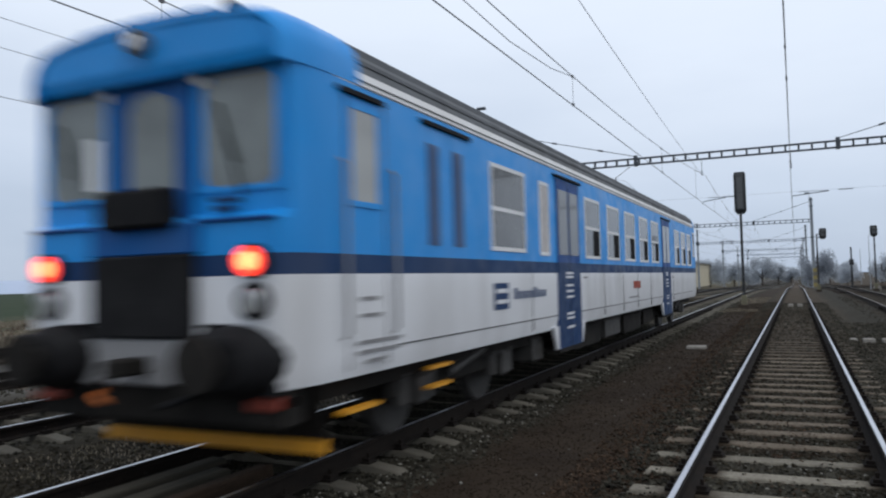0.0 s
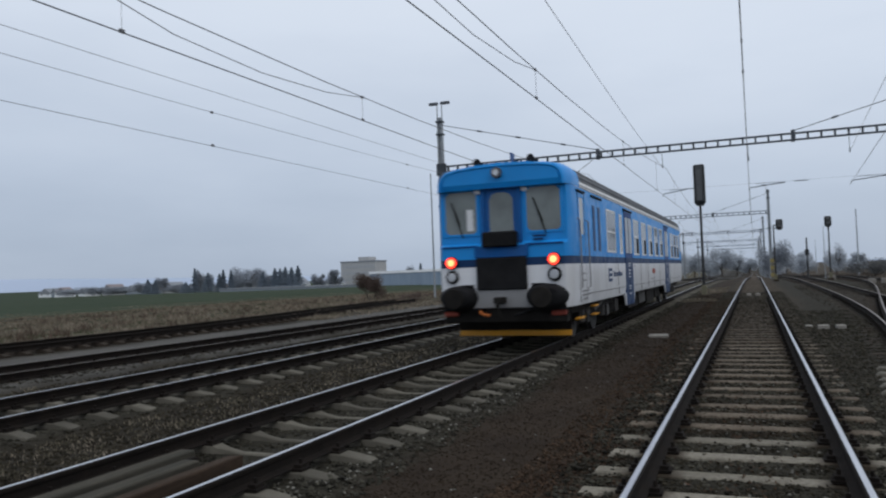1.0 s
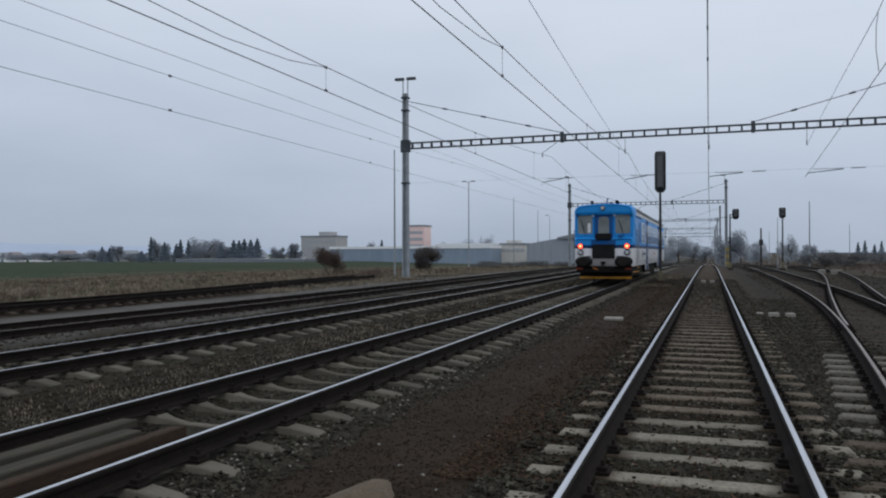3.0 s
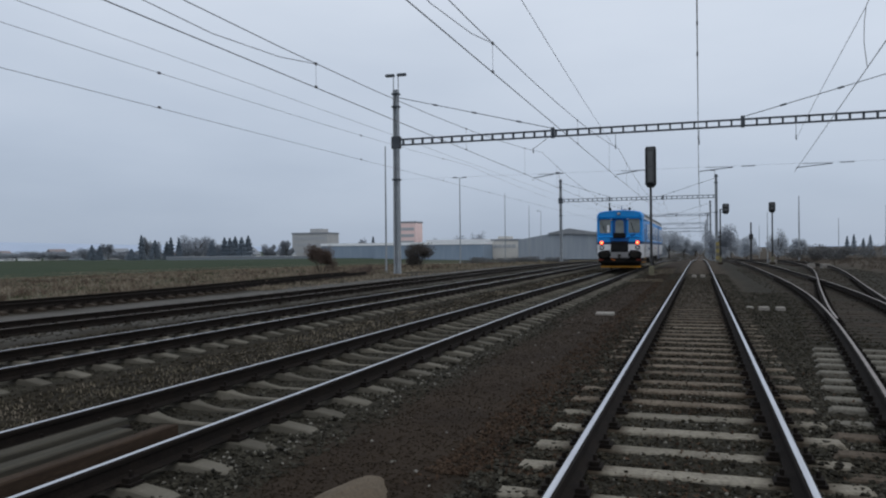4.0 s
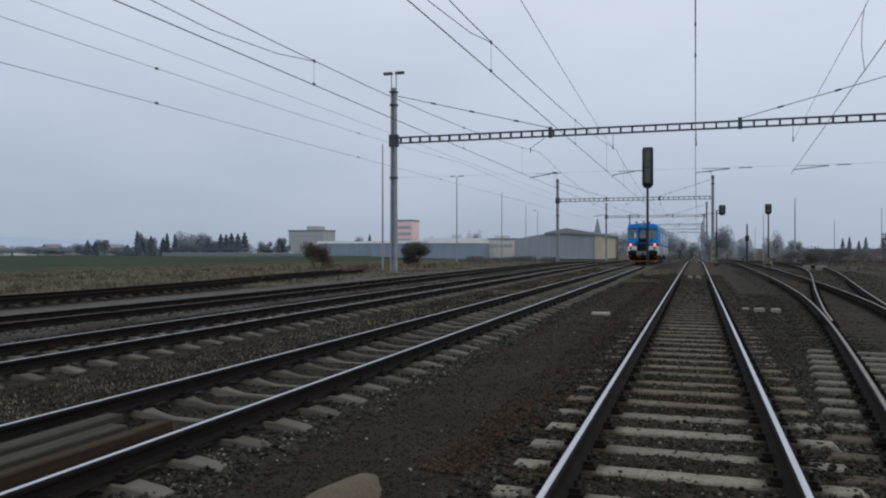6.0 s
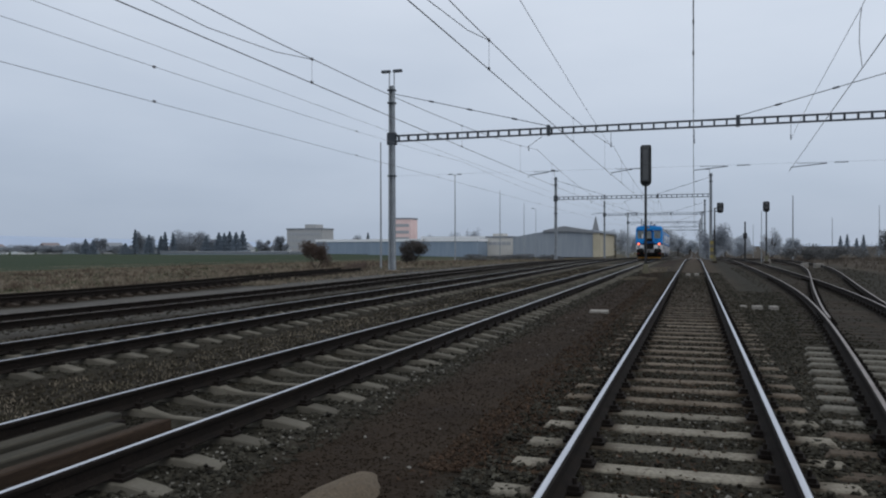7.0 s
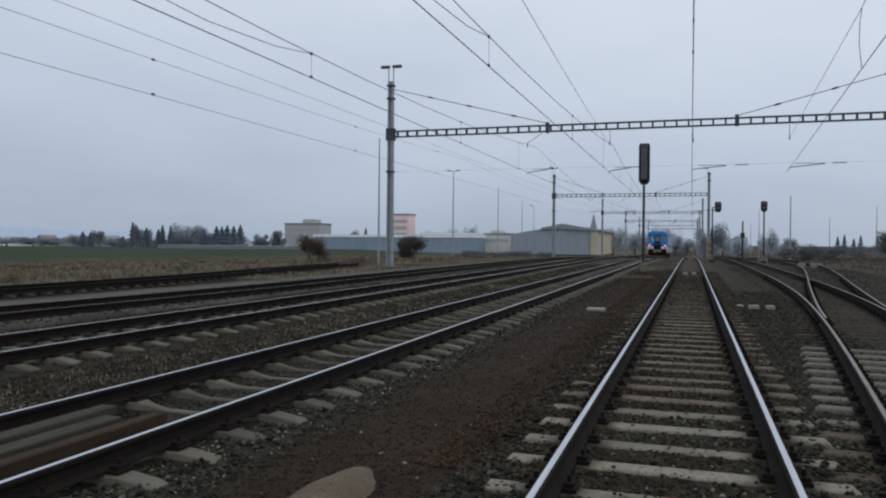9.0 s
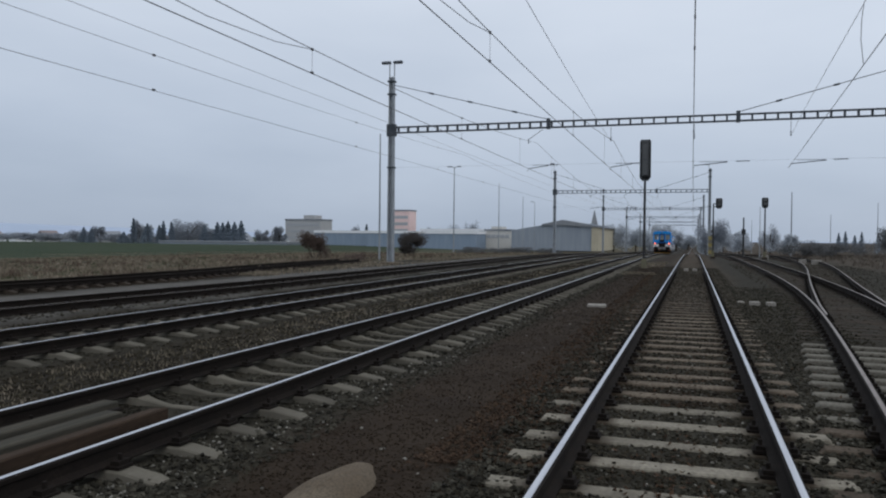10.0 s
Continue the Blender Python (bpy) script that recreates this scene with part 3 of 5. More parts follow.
def colour_light(x, y, top, box_h, box_w, off=0.0, name="railway_signal"):
    g = thing(name, "black colour-light signal on a dark post, seen from behind", "railway signal", (x, y, 0), group="railway signals")
    z0 = top - box_h
    part("post", Shape().tube([(off, 0, -0.3), (off, 0, 1.0), (off, 0, z0 + (0.5 if off else 0.05))], [0.085, 0.075, 0.065], 10), SIGNAL_BLACK, g, smooth=True)
    c = box_w / 2
    sh = Shape()
    prof = [(-c, z0 + 0.18), (-c * 0.55, z0), (c * 0.55, z0), (c, z0 + 0.18), (c, top - 0.12), (c * 0.8, top), (-c * 0.8, top), (-c, top - 0.12)]
    sh.loft([[(px, 0.1, pz) for px, pz in prof], [(px, 0.14, pz) for px, pz in prof]])
    part("backboard", sh, SIGNAL_BLACK, g, "flat black backboard with cut corners")
    part("housing", Shape().box(-c * 0.62, c * 0.62, -0.14, 0.1, z0 + 0.22, top - 0.1, bevel=0.03), HOUSING, g, "grey housing with darker lids")
    for zz in (z0 + 0.3, (z0 + top) / 2 + 0.02):
        part("lid", Shape().box(-c * 0.42, c * 0.42, -0.165, -0.135, zz, zz + box_h * 0.36, bevel=0.01), HOUSING_LID, g)
    n = max(2, int(box_h / 0.42))
    for i in range(n):
        zz = z0 + 0.3 + (box_h - 0.45) * (i + 0.5) / n
        part("hood", Shape().tube([(0, 0.14, zz), (0, 0.38, zz - 0.02)], [0.11, 0.12], 10), SIGNAL_BLACK, g)
    if off:
        for dz in (0.12, 0.42):
            part("bracket", Shape().box(off, -c * 0.5, -0.05, 0.03, z0 + dz, z0 + dz + 0.08), SIGNAL_BLACK, g, "short black side bracket")
    part("foot", Shape().box(off - 0.24, off + 0.24, -0.24, 0.24, -0.45, -0.10, bevel=0.04), CONCRETE_SOILED, g, "dirty concrete foot")
    part("base_box", Shape().box(off - 0.13, off + 0.13, -0.12, 0.12, -0.11, 0.42, bevel=0.03), POST_FOOT, g, "faded yellowish junction box")
    return g


colour_light(-2.44, 43.5, 7.03, 2.28, 0.60)
colour_light(2.52, 79.0, 5.62, 1.02, 0.62, -0.52)
colour_light(6.68, 79.0, 5.65, 1.02, 0.60)
# ---- the railcar ----
BLUE = painted("blue_paint", (0.007, 0.250, 0.665), 0.34, (0.010, 0.10, 0.30), 0.3, 0.1)
BLUE.node_tree.nodes["Principled BSDF"].inputs["Specular IOR Level"].default_value = 0.25
NAVY = painted("navy_paint", (0.006, 0.033, 0.105), 0.4)
NAVY.node_tree.nodes["Principled BSDF"].inputs["Specular IOR Level"].default_value = 0.2
WHITE = painted("white_grey_paint", (0.72, 0.73, 0.755), 0.4, (0.24, 0.225, 0.21), 0.42, 0.5)
ROOF = painted("roof_grey", (0.10, 0.108, 0.118), 0.6, (0.05, 0.05, 0.05), 0.6)
BAND = painted("pale_band", (0.72, 0.72, 0.72), 0.45, (0.3, 0.28, 0.25), 0.3)
BLACK = surface("under_black", (0.012, 0.011, 0.010), (0.022, 0.020, 0.018), 0.85, coarse=3, fine=20, bump=0.2)
RUBBER = surface("black_rubber", (0.009, 0.009, 0.010), (0.016, 0.016, 0.017), 0.8, coarse=4, fine=30, bump=0.15)
YELLOW = painted("yellow_paint", (0.60, 0.27, 0.012), 0.5, (0.1, 0.06, 0.02), 0.4)
HOSE = painted("orange_hose", (0.45, 0.12, 0.02), 0.5, (0.05, 0.02, 0.02), 0.4)
ORANGE = painted("orange_red_paint", (0.26, 0.035, 0.014), 0.5, (0.05, 0.02, 0.02), 0.4)
GREY_STEEL = surface("bogie_steel", (0.032, 0.030, 0.028), (0.062, 0.059, 0.056), 0.7, 0.2, coarse=4, fine=30, bump=0.2)
ALU = painted("window_aluminium", (0.66, 0.67, 0.68), 0.4)
RED_GLOW = glowing("tail_lamp_red", (1.0, 0.05, 0.025), 1.8)
HOT = glowing("tail_lamp_core", (1.0, 0.28, 0.10), 3.2)
LENS = surface("lamp_glass", (0.5, 0.5, 0.52), (0.6, 0.6, 0.6), 0.08, 0.6, bump=0)


def window_glass(name, c):
    m, nt, b = shader(name, 0.06)
    at = coords(nt)
    nt.links.new(mixed(nt, noisy(nt, at, 1.2), c, tuple(v * 0.6 for v in c)), b.inputs["Base Color"])
    b.inputs["IOR"].default_value = 1.52
    return m


GLASS = window_glass("window_glass", (0.085, 0.088, 0.088))
GLASS_DARK = window_glass("dark_window_glass", (0.012, 0.013, 0.015))
# matt dark sheet for part of the lower sash; no opening is cut
DARK_SASH = surface("dark_sash", (0.006, 0.006, 0.007), (0.010, 0.010, 0.011), 0.9, bump=0)
# grey base colour stands in for the bright cab interior behind the panes
GLASS_FRONT = window_glass("cab_glass", (0.20, 0.225, 0.22))
CAB_GLASS = window_glass("pale_cab_glass", (0.36, 0.37, 0.36))
BEAM_GREY = painted("dirty_grey_paint", (0.22, 0.22, 0.225), 0.6, (0.06, 0.05, 0.045), 0.6)
DEEP_BLUE = painted("deep_blue_paint", (0.003, 0.085, 0.29), 0.45)
WORN_BLUE = painted("worn_grey_blue", (0.05, 0.10, 0.22), 0.5)
DOOR_BLUE = painted("door_blue", (0.004, 0.055, 0.22), 0.4)
for m in (DEEP_BLUE, DOOR_BLUE):
    m.node_tree.nodes["Principled BSDF"].inputs["Specular IOR Level"].default_value = 0.2
CURTAIN = window_glass("frosted_glass", (0.42, 0.36, 0.31))

LEN = 24.6
SETBACK = 0.10
# half section from skirt to roof: x, z, and the paint of the strip up to the next point
SECTION = [(1.38, 0.80, 0), (1.42, 0.98, 0), (1.425, 1.64, 1), (1.425, 1.80, 2), (1.425, 2.06, 2), (1.425, 2.13, 2), (1.425, 2.95, 2), (1.42, 3.21, 3),
           (1.41, 3.34, 4), (1.365, 3.50, 4), (1.22, 3.62, 4), (0.70, 3.715, 4), (0.0, 3.74, 4)]


def railcar():
    car = thing("railcar", "blue and white diesel railcar with glowing red tail lamps", "railcar", (-4.57, 4.48, 0))
    mats = [WHITE, NAVY, BLUE, BAND, ROOF]
    # body: stations from the rear face to the far end; the ends narrow and round off
    stations = [(0.0, 0.905, 0.0), (0.05, 0.942, 0.02), (0.17, 0.972, 0.04), (0.38, 0.991, 0.05), (0.62, 1.0, 0.055), (0.95, 1.0, 0.055),
                (LEN - 0.95, 1.0, 0.055), (LEN - 0.62, 1.0, 0.055), (LEN - 0.17, 0.972, 0.04), (LEN, 0.905, 0.0)]
    body = Shape()
    full = [(x, z) for x, z, _ in SECTION] + [(-x, z) for x, z, _ in SECTION[-2::-1]]
    paint = [p for _, _, p in SECTION[:-1]]
    paint = paint + paint[::-1]
    n = len(full)
    for y, k, lift in stations:
        for x, z in full:
            # the upper end wall stands back above the ledge
            back = SETBACK * (1 - min(1, lift / 0.05)) if 2.1 < z < 3.25 else 0.0
            narrow = 1 - 0.035 * (z > 3.3) * (1 - min(1, lift / 0.05))
            body.v.append((x * k * narrow, y + back if y < 9 else y - back, z))
    for i in range(len(stations) - 1):
        cab = i < 4 or i > 5
        for j in range(n - 1):
            p = paint[j]
            body.f.append((i * n + j, i * n + j + 1, (i + 1) * n + j + 1, (i + 1) * n + j))
            body.m.append(2 if cab and p > 2 else p)
        body.f.append((i * n + n - 1, i * n, (i + 1) * n, (i + 1) * n + n - 1))
        body.m.append(0)
    # end faces in strips, so that the stripes run round
    for i in (0, len(stations) - 1):
        for j in range(n // 2):
            a, b = i * n + j, i * n + n - 1 - j
            if a + 1 < b - 1:
                body.f.append((a, a + 1, b - 1, b))
            else:
                body.f.append((a, a + 1, b))
            p = paint[j]
            body.m.append(2 if p > 2 else p)
    part("body", body, mats, car, smooth=True)
    part("underframe", Shape().box(-1.15, 1.15, 0.5, LEN - 0.5, 0.62, 0.82), BLACK, car)
    return car


def side_window(car, side, y0, y1, z0, z1, split=None, glass=None, frame=0.05, slider=False, proud=0.012, trim=None):
    """A frame and panes let into the flank at x = side * 1.425."""
    X = side * 1.425
    a, b = sorted((X, X + side * proud))
    a2, b2 = sorted((X - side * 0.02, X + side * (proud - 0.006)))
    f = Shape()
    f.box(a, b, y0 - frame, y1 + frame, z1, z1 + frame).box(a, b, y0 - frame, y1 + frame, z0 - frame, z0)
    f.box(a, b, y0 - frame, y0, z0, z1).box(a, b, y1, y1 + frame, z0, z1)
    if split:
        f.box(a, b + 0.0, y0, y1, split - 0.025, split + 0.025)
    w = part("window", f, trim or ALU, car, "cab side window" if trim else "window with a pale aluminium frame")
    if split:
        part("pane", Shape().box(a2, b2, y0, y1, split + 0.025, z1), GLASS, w)
        cut = y0 + (y1 - y0) * (0.52 if slider else 1.0)
        part("pane", Shape().box(a2, b2, y0, cut, z0, split - 0.025), GLASS, w)
        if slider:
            part("pane", Shape().box(a2, b2, cut, y1, z0, split - 0.025), DARK_SASH, w, "matt dark lower sash")
    else:
        part("pane", Shape().box(a2, b2, y0, y1, z0, z1), glass or GLASS, w)
    return w


def side_door(car, side, y0, y1):
    """A folding entrance door down to the step, with two tall panes."""
    X = side * 1.425
    a, b = sorted((X - side * 0.03, X + side * 0.014))
    d = part("door", Shape().box(a, b, y0, y1, 0.50, 1.80), NAVY, car, "navy lower door leaf with white lettering bars")
    part("upper_leaf", Shape().box(a, b, y0, y1, 1.80, 3.08), DOOR_BLUE, d)
    mid = (y0 + y1) / 2
    for q0, q1 in ((y0 + 0.09, mid - 0.06), (mid + 0.06, y1 - 0.09)):
        part("pane", Shape().box(*sorted((X, X + side * 0.019)), q0, q1, 1.92, 2.92), GLASS, d)
    part("gap", Shape().box(*sorted((X, X + side * 0.017)), mid - 0.012, mid + 0.012, 0.5, 3.05), RUBBER, d)
    part("gutter", Shape().box(*sorted((X, X + side * 0.04)), y0 - 0.1, y1 + 0.1, 3.10, 3.135), RUBBER, d)
    part("step", Shape().box(*sorted((X - side * 0.25, X + side * 0.02)), y0 - 0.03, y1 + 0.03, 0.44, 0.5), BLACK, d)
    for z in (0.78, 0.92, 0.99, 1.25, 1.34, 1.43, 1.56, 1.62):
        part("marking", Shape().box(*sorted((X, X + side * 0.018)), mid - 0.22, mid + 0.18, z, z + 0.035), WHITE, d, "pale bar")
    for q0, q1, u in ((y0 - 0.26, y0, -1), (y1, y1 + 0.26, 1)):
        # skirt flaring down beside the door
        x0, x1 = sorted((X - side * 0.05, X + side * 0.002))
        ya, yb = (q0, q1)
        lo = [(ya, 0.84), (yb, 0.84), (yb, 0.5), (yb - 0.08 if u < 0 else yb, 0.5)] if u < 0 else [(ya, 0.84), (yb, 0.84), (ya + 0.08, 0.5), (ya, 0.5)]
        part("door_skirt", Shape().loft([[(x0, p, z) for p, z in lo], [(x1, p, z) for p, z in lo]]), WHITE, d)


def bogie(car, yc):
    b = part("bogie", Shape().box(-1.08, -0.95, yc - 1.75, yc + 1.75, 0.42, 0.62, bevel=0.03).box(0.95, 1.08, yc - 1.75, yc + 1.75, 0.42, 0.62, bevel=0.03)
             .box(-1.0, 1.0, yc - 0.3, yc + 0.3, 0.4, 0.66), BLACK, car, "black two-axle bogie")
    for q in (yc - 1.2, yc + 1.2):
        for s in (-1, 1):
            w = Shape()
            w.tube([(s * 0.70, q, 0.46), (s * 0.715, q, 0.46), (s * 0.72, q, 0.46), (s * 0.82, q, 0.46), (s * 0.825, q, 0.46)], [0.49, 0.49, 0.465, 0.46, 0.30], 24)
            wheel_part = part("wheel", w, GREY_STEEL, b, smooth=True)
            part("axle_box", Shape().box(*sorted((s * 0.93, s * 1.2)), q - 0.16, q + 0.16, 0.32, 0.64, bevel=0.04), GREY_STEEL, b, "grey axle box")
            for u in (-1, 1):
                part("spring", Shape().tube([(s * 1.08, q + u * 0.3, 0.36), (s * 1.08, q + u * 0.3, 0.66)], 0.085, 10), GREY_STEEL, b)
        part("axle", Shape().tube([(-0.9, q, 0.46), (0.9, q, 0.46)], 0.08, 10), BLACK, b)
    for s in (-1, 1):
        part("damper", Shape().tube([(s * 1.16, yc - 0.5, 0.55), (s * 1.16, yc + 0.5, 0.72)], 0.045, 8), GREY_STEEL, b)
    return b


def rear_end(car):
    """Everything on the end wall that faces the camera."""
    def F(name, s, mt, label="", parent=None, smooth=False, back=0.0):
        if back:
            s.v = [(x, y + back, z) for x, y, z in s.v]
        return part(name, s, mt, parent or car, label, smooth=smooth)
    # the brow over the windows
    v = Shape()
    # a nearly upright brow that rolls over into the roof, its outline following the section
    brow = [(-1.42, 3.22), (-1.415, 3.38), (-1.37, 3.52), (-1.24, 3.64), (-0.98, 3.695), (-0.55, 3.73), (0.0, 3.745), (0.55, 3.73), (0.98, 3.695), (1.24, 3.64), (1.37, 3.52), (1.415, 3.38), (1.42, 3.22)]
    v.loft([[(x * kx, y, 3.22 + (z - 3.22) * kz) for x, z in brow] for y, kx, kz in ((0.10, 0.89, 0.80), (0.0, 0.895, 0.81), (-0.025, 0.915, 0.87), (-0.01, 0.94, 0.93), (0.05, 0.96, 0.975), (0.17, 0.98, 1.0), (0.45, 1.0, 1.012), (0.95, 1.005, 1.006))])
    F("brow", v, BLUE, smooth=True)
    for x0, x1 in ((-1.22, -0.53), (0.53, 1.22)):
        w = Shape()
        fr = 0.045
        z0, z1 = 2.33, 3.20
        w.box(x0 - fr, x1 + fr, -0.02, 0.01, z1, z1 + fr).box(x0 - fr, x1 + fr, -0.02, 0.01, z0 - fr, z0).box(x0 - fr, x0, -0.02, 0.01, z0, z1).box(x1, x1 + fr, -0.02, 0.01, z0, z1)
        win = F("cab_window", w, BLUE, "cab window in a blue frame", back=SETBACK)
        c = 0.09
        pane = [(x0, z0 + c), (x0 + c * 0.4, z0 + c * 0.3), (x0 + c, z0), (x1 - c, z0), (x1 - c * 0.4, z0 + c * 0.3), (x1, z0 + c), (x1, z1 - c), (x1 - c, z1), (x0 + c, z1), (x0, z1 - c)]
        F("pane", Shape().loft([[(x, -0.008, z) for x, z in pane], [(x, 0.006, z) for x, z in pane]]), GLASS_FRONT, parent=win, back=SETBACK)
        s = Shape().tube([((x0 + x1) / 2 + 0.05, -0.05, z0 - 0.08), ((x0 + x1) / 2 - 0.12, -0.045, z0 + 0.42)], 0.012, 6)
        s.tube([((x0 + x1) / 2 - 0.02, -0.035, z0 + 0.18), ((x0 + x1) / 2 - 0.2, -0.035, z0 + 0.66)], 0.014, 6)
        F("wiper", s, RUBBER, parent=win, back=SETBACK)
        if x0 < 0:
            # pale patch on the pane, imitating light through the cab's side window
            F("light_patch", Shape().box(x1 - 0.22, x1 - 0.08, -0.012, -0.006, z0 + 0.06, z0 + 0.5), ALU, "pale patch for the light seen through the cab", win, back=SETBACK)
    for k, w in enumerate((0.26, 0.20)):
        F("marking", Shape().box(0.66, 0.66 + w, -0.006, 0.006, 2.20 - 0.065 * k, 2.24 - 0.065 * k), NAVY, "dark bar of writing", back=SETBACK * 0.35)
    # middle gangway door in its recess
    door = F("gangway_door", Shape().box(-0.42, -0.35, -0.06, 0.01, 2.1, 3.24).box(0.35, 0.42, -0.06, 0.01, 2.1, 3.24).box(-0.42, 0.42, -0.06, 0.01, 3.20, 3.24), DEEP_BLUE, "dark blue gangway door frame", back=SETBACK)
    arch = [(-0.29, 2.30), (0.29, 2.30), (0.29, 3.0), (0.22, 3.10), (0.1, 3.14), (-0.1, 3.14), (-0.22, 3.10), (-0.29, 3.0)]
    F("door_leaf", Shape().box(-0.36, 0.36, -0.02, 0.008, 2.1, 3.20), DEEP_BLUE, "", door, back=SETBACK)
    F("door_pane", Shape().loft([[(x * 0.86, -0.026, z) for x, z in arch], [(x * 0.86, -0.019, z) for x, z in arch]]), GLASS_FRONT, "", door, back=SETBACK)
    F("folded_bridge", Shape().box(-0.36, 0.36, -0.16, -0.02, 2.03, 2.34, bevel=0.03), RUBBER, "black folded gangway bridge")
    F("gangway_panel", Shape().box(-0.52, 0.52, -0.09, -0.005, 1.17, 1.82, bevel=0.02), RUBBER, "black panel under the door")
    F("gangway_surround", Shape().box(-0.56, 0.56, -0.05, -0.004, 1.82, 2.06, bevel=0.015), DEEP_BLUE)
    for x0, x1 in ((-1.27, -0.5), (0.5, 1.27)):
        F("ledge", Shape().box(x0, x1, -0.03, 0.0, 2.05, 2.08, bevel=0.008), DOOR_BLUE, "dark blue ledge below the cab window")
    # lamps
    for s in (-1, 1):
        tl = F("tail_lamp", Shape().tube([(s * 1.075, -0.07, 1.745), (s * 1.075, 0.0, 1.745)], [0.128, 0.135], 20), RUBBER, "round tail lamp, lit red")
        F("lamp_glass", Shape().tube([(s * 1.075, -0.085, 1.745), (s * 1.075, -0.06, 1.745)], [0.108, 0.118], 20), RED_GLOW, "glowing red glass", tl)
        F("lamp_core", Shape().tube([(s * 1.075, -0.097, 1.745), (s * 1.075, -0.08, 1.745)], [0.045, 0.08], 16), HOT, "hot orange core", tl)
        hl = F("headlamp", Shape().tube([(s * 1.075, -0.06, 1.45), (s * 1.075, 0.0, 1.45)], [0.13, 0.145], 20), RUBBER, "unlit headlamp in a dark ring")
        F("lamp_glass", Shape().tube([(s * 1.075, -0.068, 1.45), (s * 1.075, -0.05, 1.45)], [0.09, 0.105], 18), LENS, "pale lamp glass", hl)
        F("handle", Shape().tube([(s * 0.62, -0.0, 1.27), (s * 0.62, -0.07, 1.27), (s * 0.86, -0.07, 1.27), (s * 0.86, 0.0, 1.27)], 0.016, 6), RUBBER)
        # buffer with its broad dark shroud
        dome = Shape()
        rings = []
        for y, r in ((0.10, 0.40), (-0.11, 0.39), (-0.21, 0.35), (-0.28, 0.28), (-0.30, 0.17)):
            rings.append([(s * 0.92 + r * 1.05 * math.cos(t), y, 1.03 + r * (0.62 if math.sin(t) > 0 else 0.75) * math.sin(t)) for t in (2 * math.pi * k / 20 for k in range(20))])
        bf = F("buffer", dome.loft(rings), RUBBER, "black domed buffer shroud", smooth=True)
        F("buffer_head", Shape().tube([(s * 0.90, -0.47, 1.02), (s * 0.90, -0.43, 1.02), (s * 0.90, -0.39, 1.02), (s * 0.90, -0.22, 1.02)], [0.20, 0.205, 0.1, 0.1], 18), BLACK, "worn buffer plate", bf)
        apron = [(0.52, 0.76), (1.27, 0.76), (1.28, 0.84), (1.22, 1.02), (1.10, 1.20), (0.95, 1.27), (0.64, 1.26), (0.54, 1.14)]
        F("buffer_apron", Shape().loft([[(s * x, -0.05, z) for x, z in apron], [(s * x, 0.05, z) for x, z in apron]]), RUBBER, "black plate behind the buffer", bf)
        F("step", Shape().box(*sorted((s * 0.98, s * 1.28)), 0.0, 0.2, 0.64, 0.75, bevel=0.02), ORANGE, "red-orange footstep")
        F("brake_hose", Shape().tube([(s * 0.50, 0.02, 0.74), (s * 0.46, -0.10, 0.72), (s * 0.36, -0.14, 0.68), (s * 0.26, -0.10, 0.66)], 0.030, 8), HOSE if s < 0 else RUBBER, "orange brake hose" if s < 0 else "")
        F("lamp_bracket", Shape().box(*sorted((s * 0.44, s * 0.56)), 0.06, 0.16, 3.13, 3.23, bevel=0.02), ALU, "small pale marker lamp")
        F("horn", Shape().tube([(s * 0.58, 0.35, 3.83), (s * 0.58, 0.50, 3.83), (s * 0.58, 0.75, 3.81)], [0.085, 0.05, 0.045], 10).tube([(s * 0.58, 0.6, 3.66), (s * 0.58, 0.6, 3.82)], 0.03, 6), RUBBER, "black horn on the roof")
    F("headlamp", Shape().tube([(-0.03, -0.10, 3.53), (-0.03, 0.14, 3.54)], [0.105, 0.115], 18), HOUSING_LID, "grey top headlamp")
    F("lamp_glass", Shape().tube([(-0.03, -0.112, 3.53), (-0.03, -0.09, 3.53)], [0.06, 0.075], 16), LENS)
    F("aerial", Shape().box(0.07, 0.11, 0.62, 0.82, 3.68, 4.02, bevel=0.01), WORN_BLUE, "upright blue aerial blade on the roof")
    F("roof_cable", Shape().tube([(0.2, 0.35, 3.70), (0.25, 0.35, 3.80), (0.36, 0.35, 3.82), (0.42, 0.35, 3.70)], 0.02, 6), RUBBER)
    F("buffer_beam", Shape().box(-0.62, 0.62, -0.06, 0.05, 0.80, 1.17, bevel=0.02), BEAM_GREY, "dirty grey buffer beam")
    cp = F("coupler", Shape().box(-0.09, 0.09, -0.36, 0.0, 0.90, 1.03, bevel=0.02), BLACK)
    F("hook", Shape().tube([(0, -0.30, 0.96), (0, -0.40, 0.90), (0, -0.36, 0.76), (0.03, -0.3, 0.62)], 0.035, 8), BLACK, "", cp)
    F("end_wall_skirt", Shape().box(-1.28, 1.28, 0.04, 0.3, 0.50, 0.86, bevel=0.03), BLACK)
    pl = Shape()
    pl.loft([[(-1.2, 0.70, 0.30), (1.2, 0.70, 0.30), (1.28, 0.42, 0.84), (-1.28, 0.42, 0.84)], [(-1.2, 0.74, 0.29), (1.2, 0.74, 0.29), (1.28, 0.46, 0.83), (-1.28, 0.46, 0.83)]])
    plough = F("plough", pl, BLACK, "black snow plough")
    F("plough_edge", Shape().box(-1.21, 1.21, 0.67, 0.71, 0.19, 0.305, bevel=0.008), YELLOW, "yellow lower edge", plough)


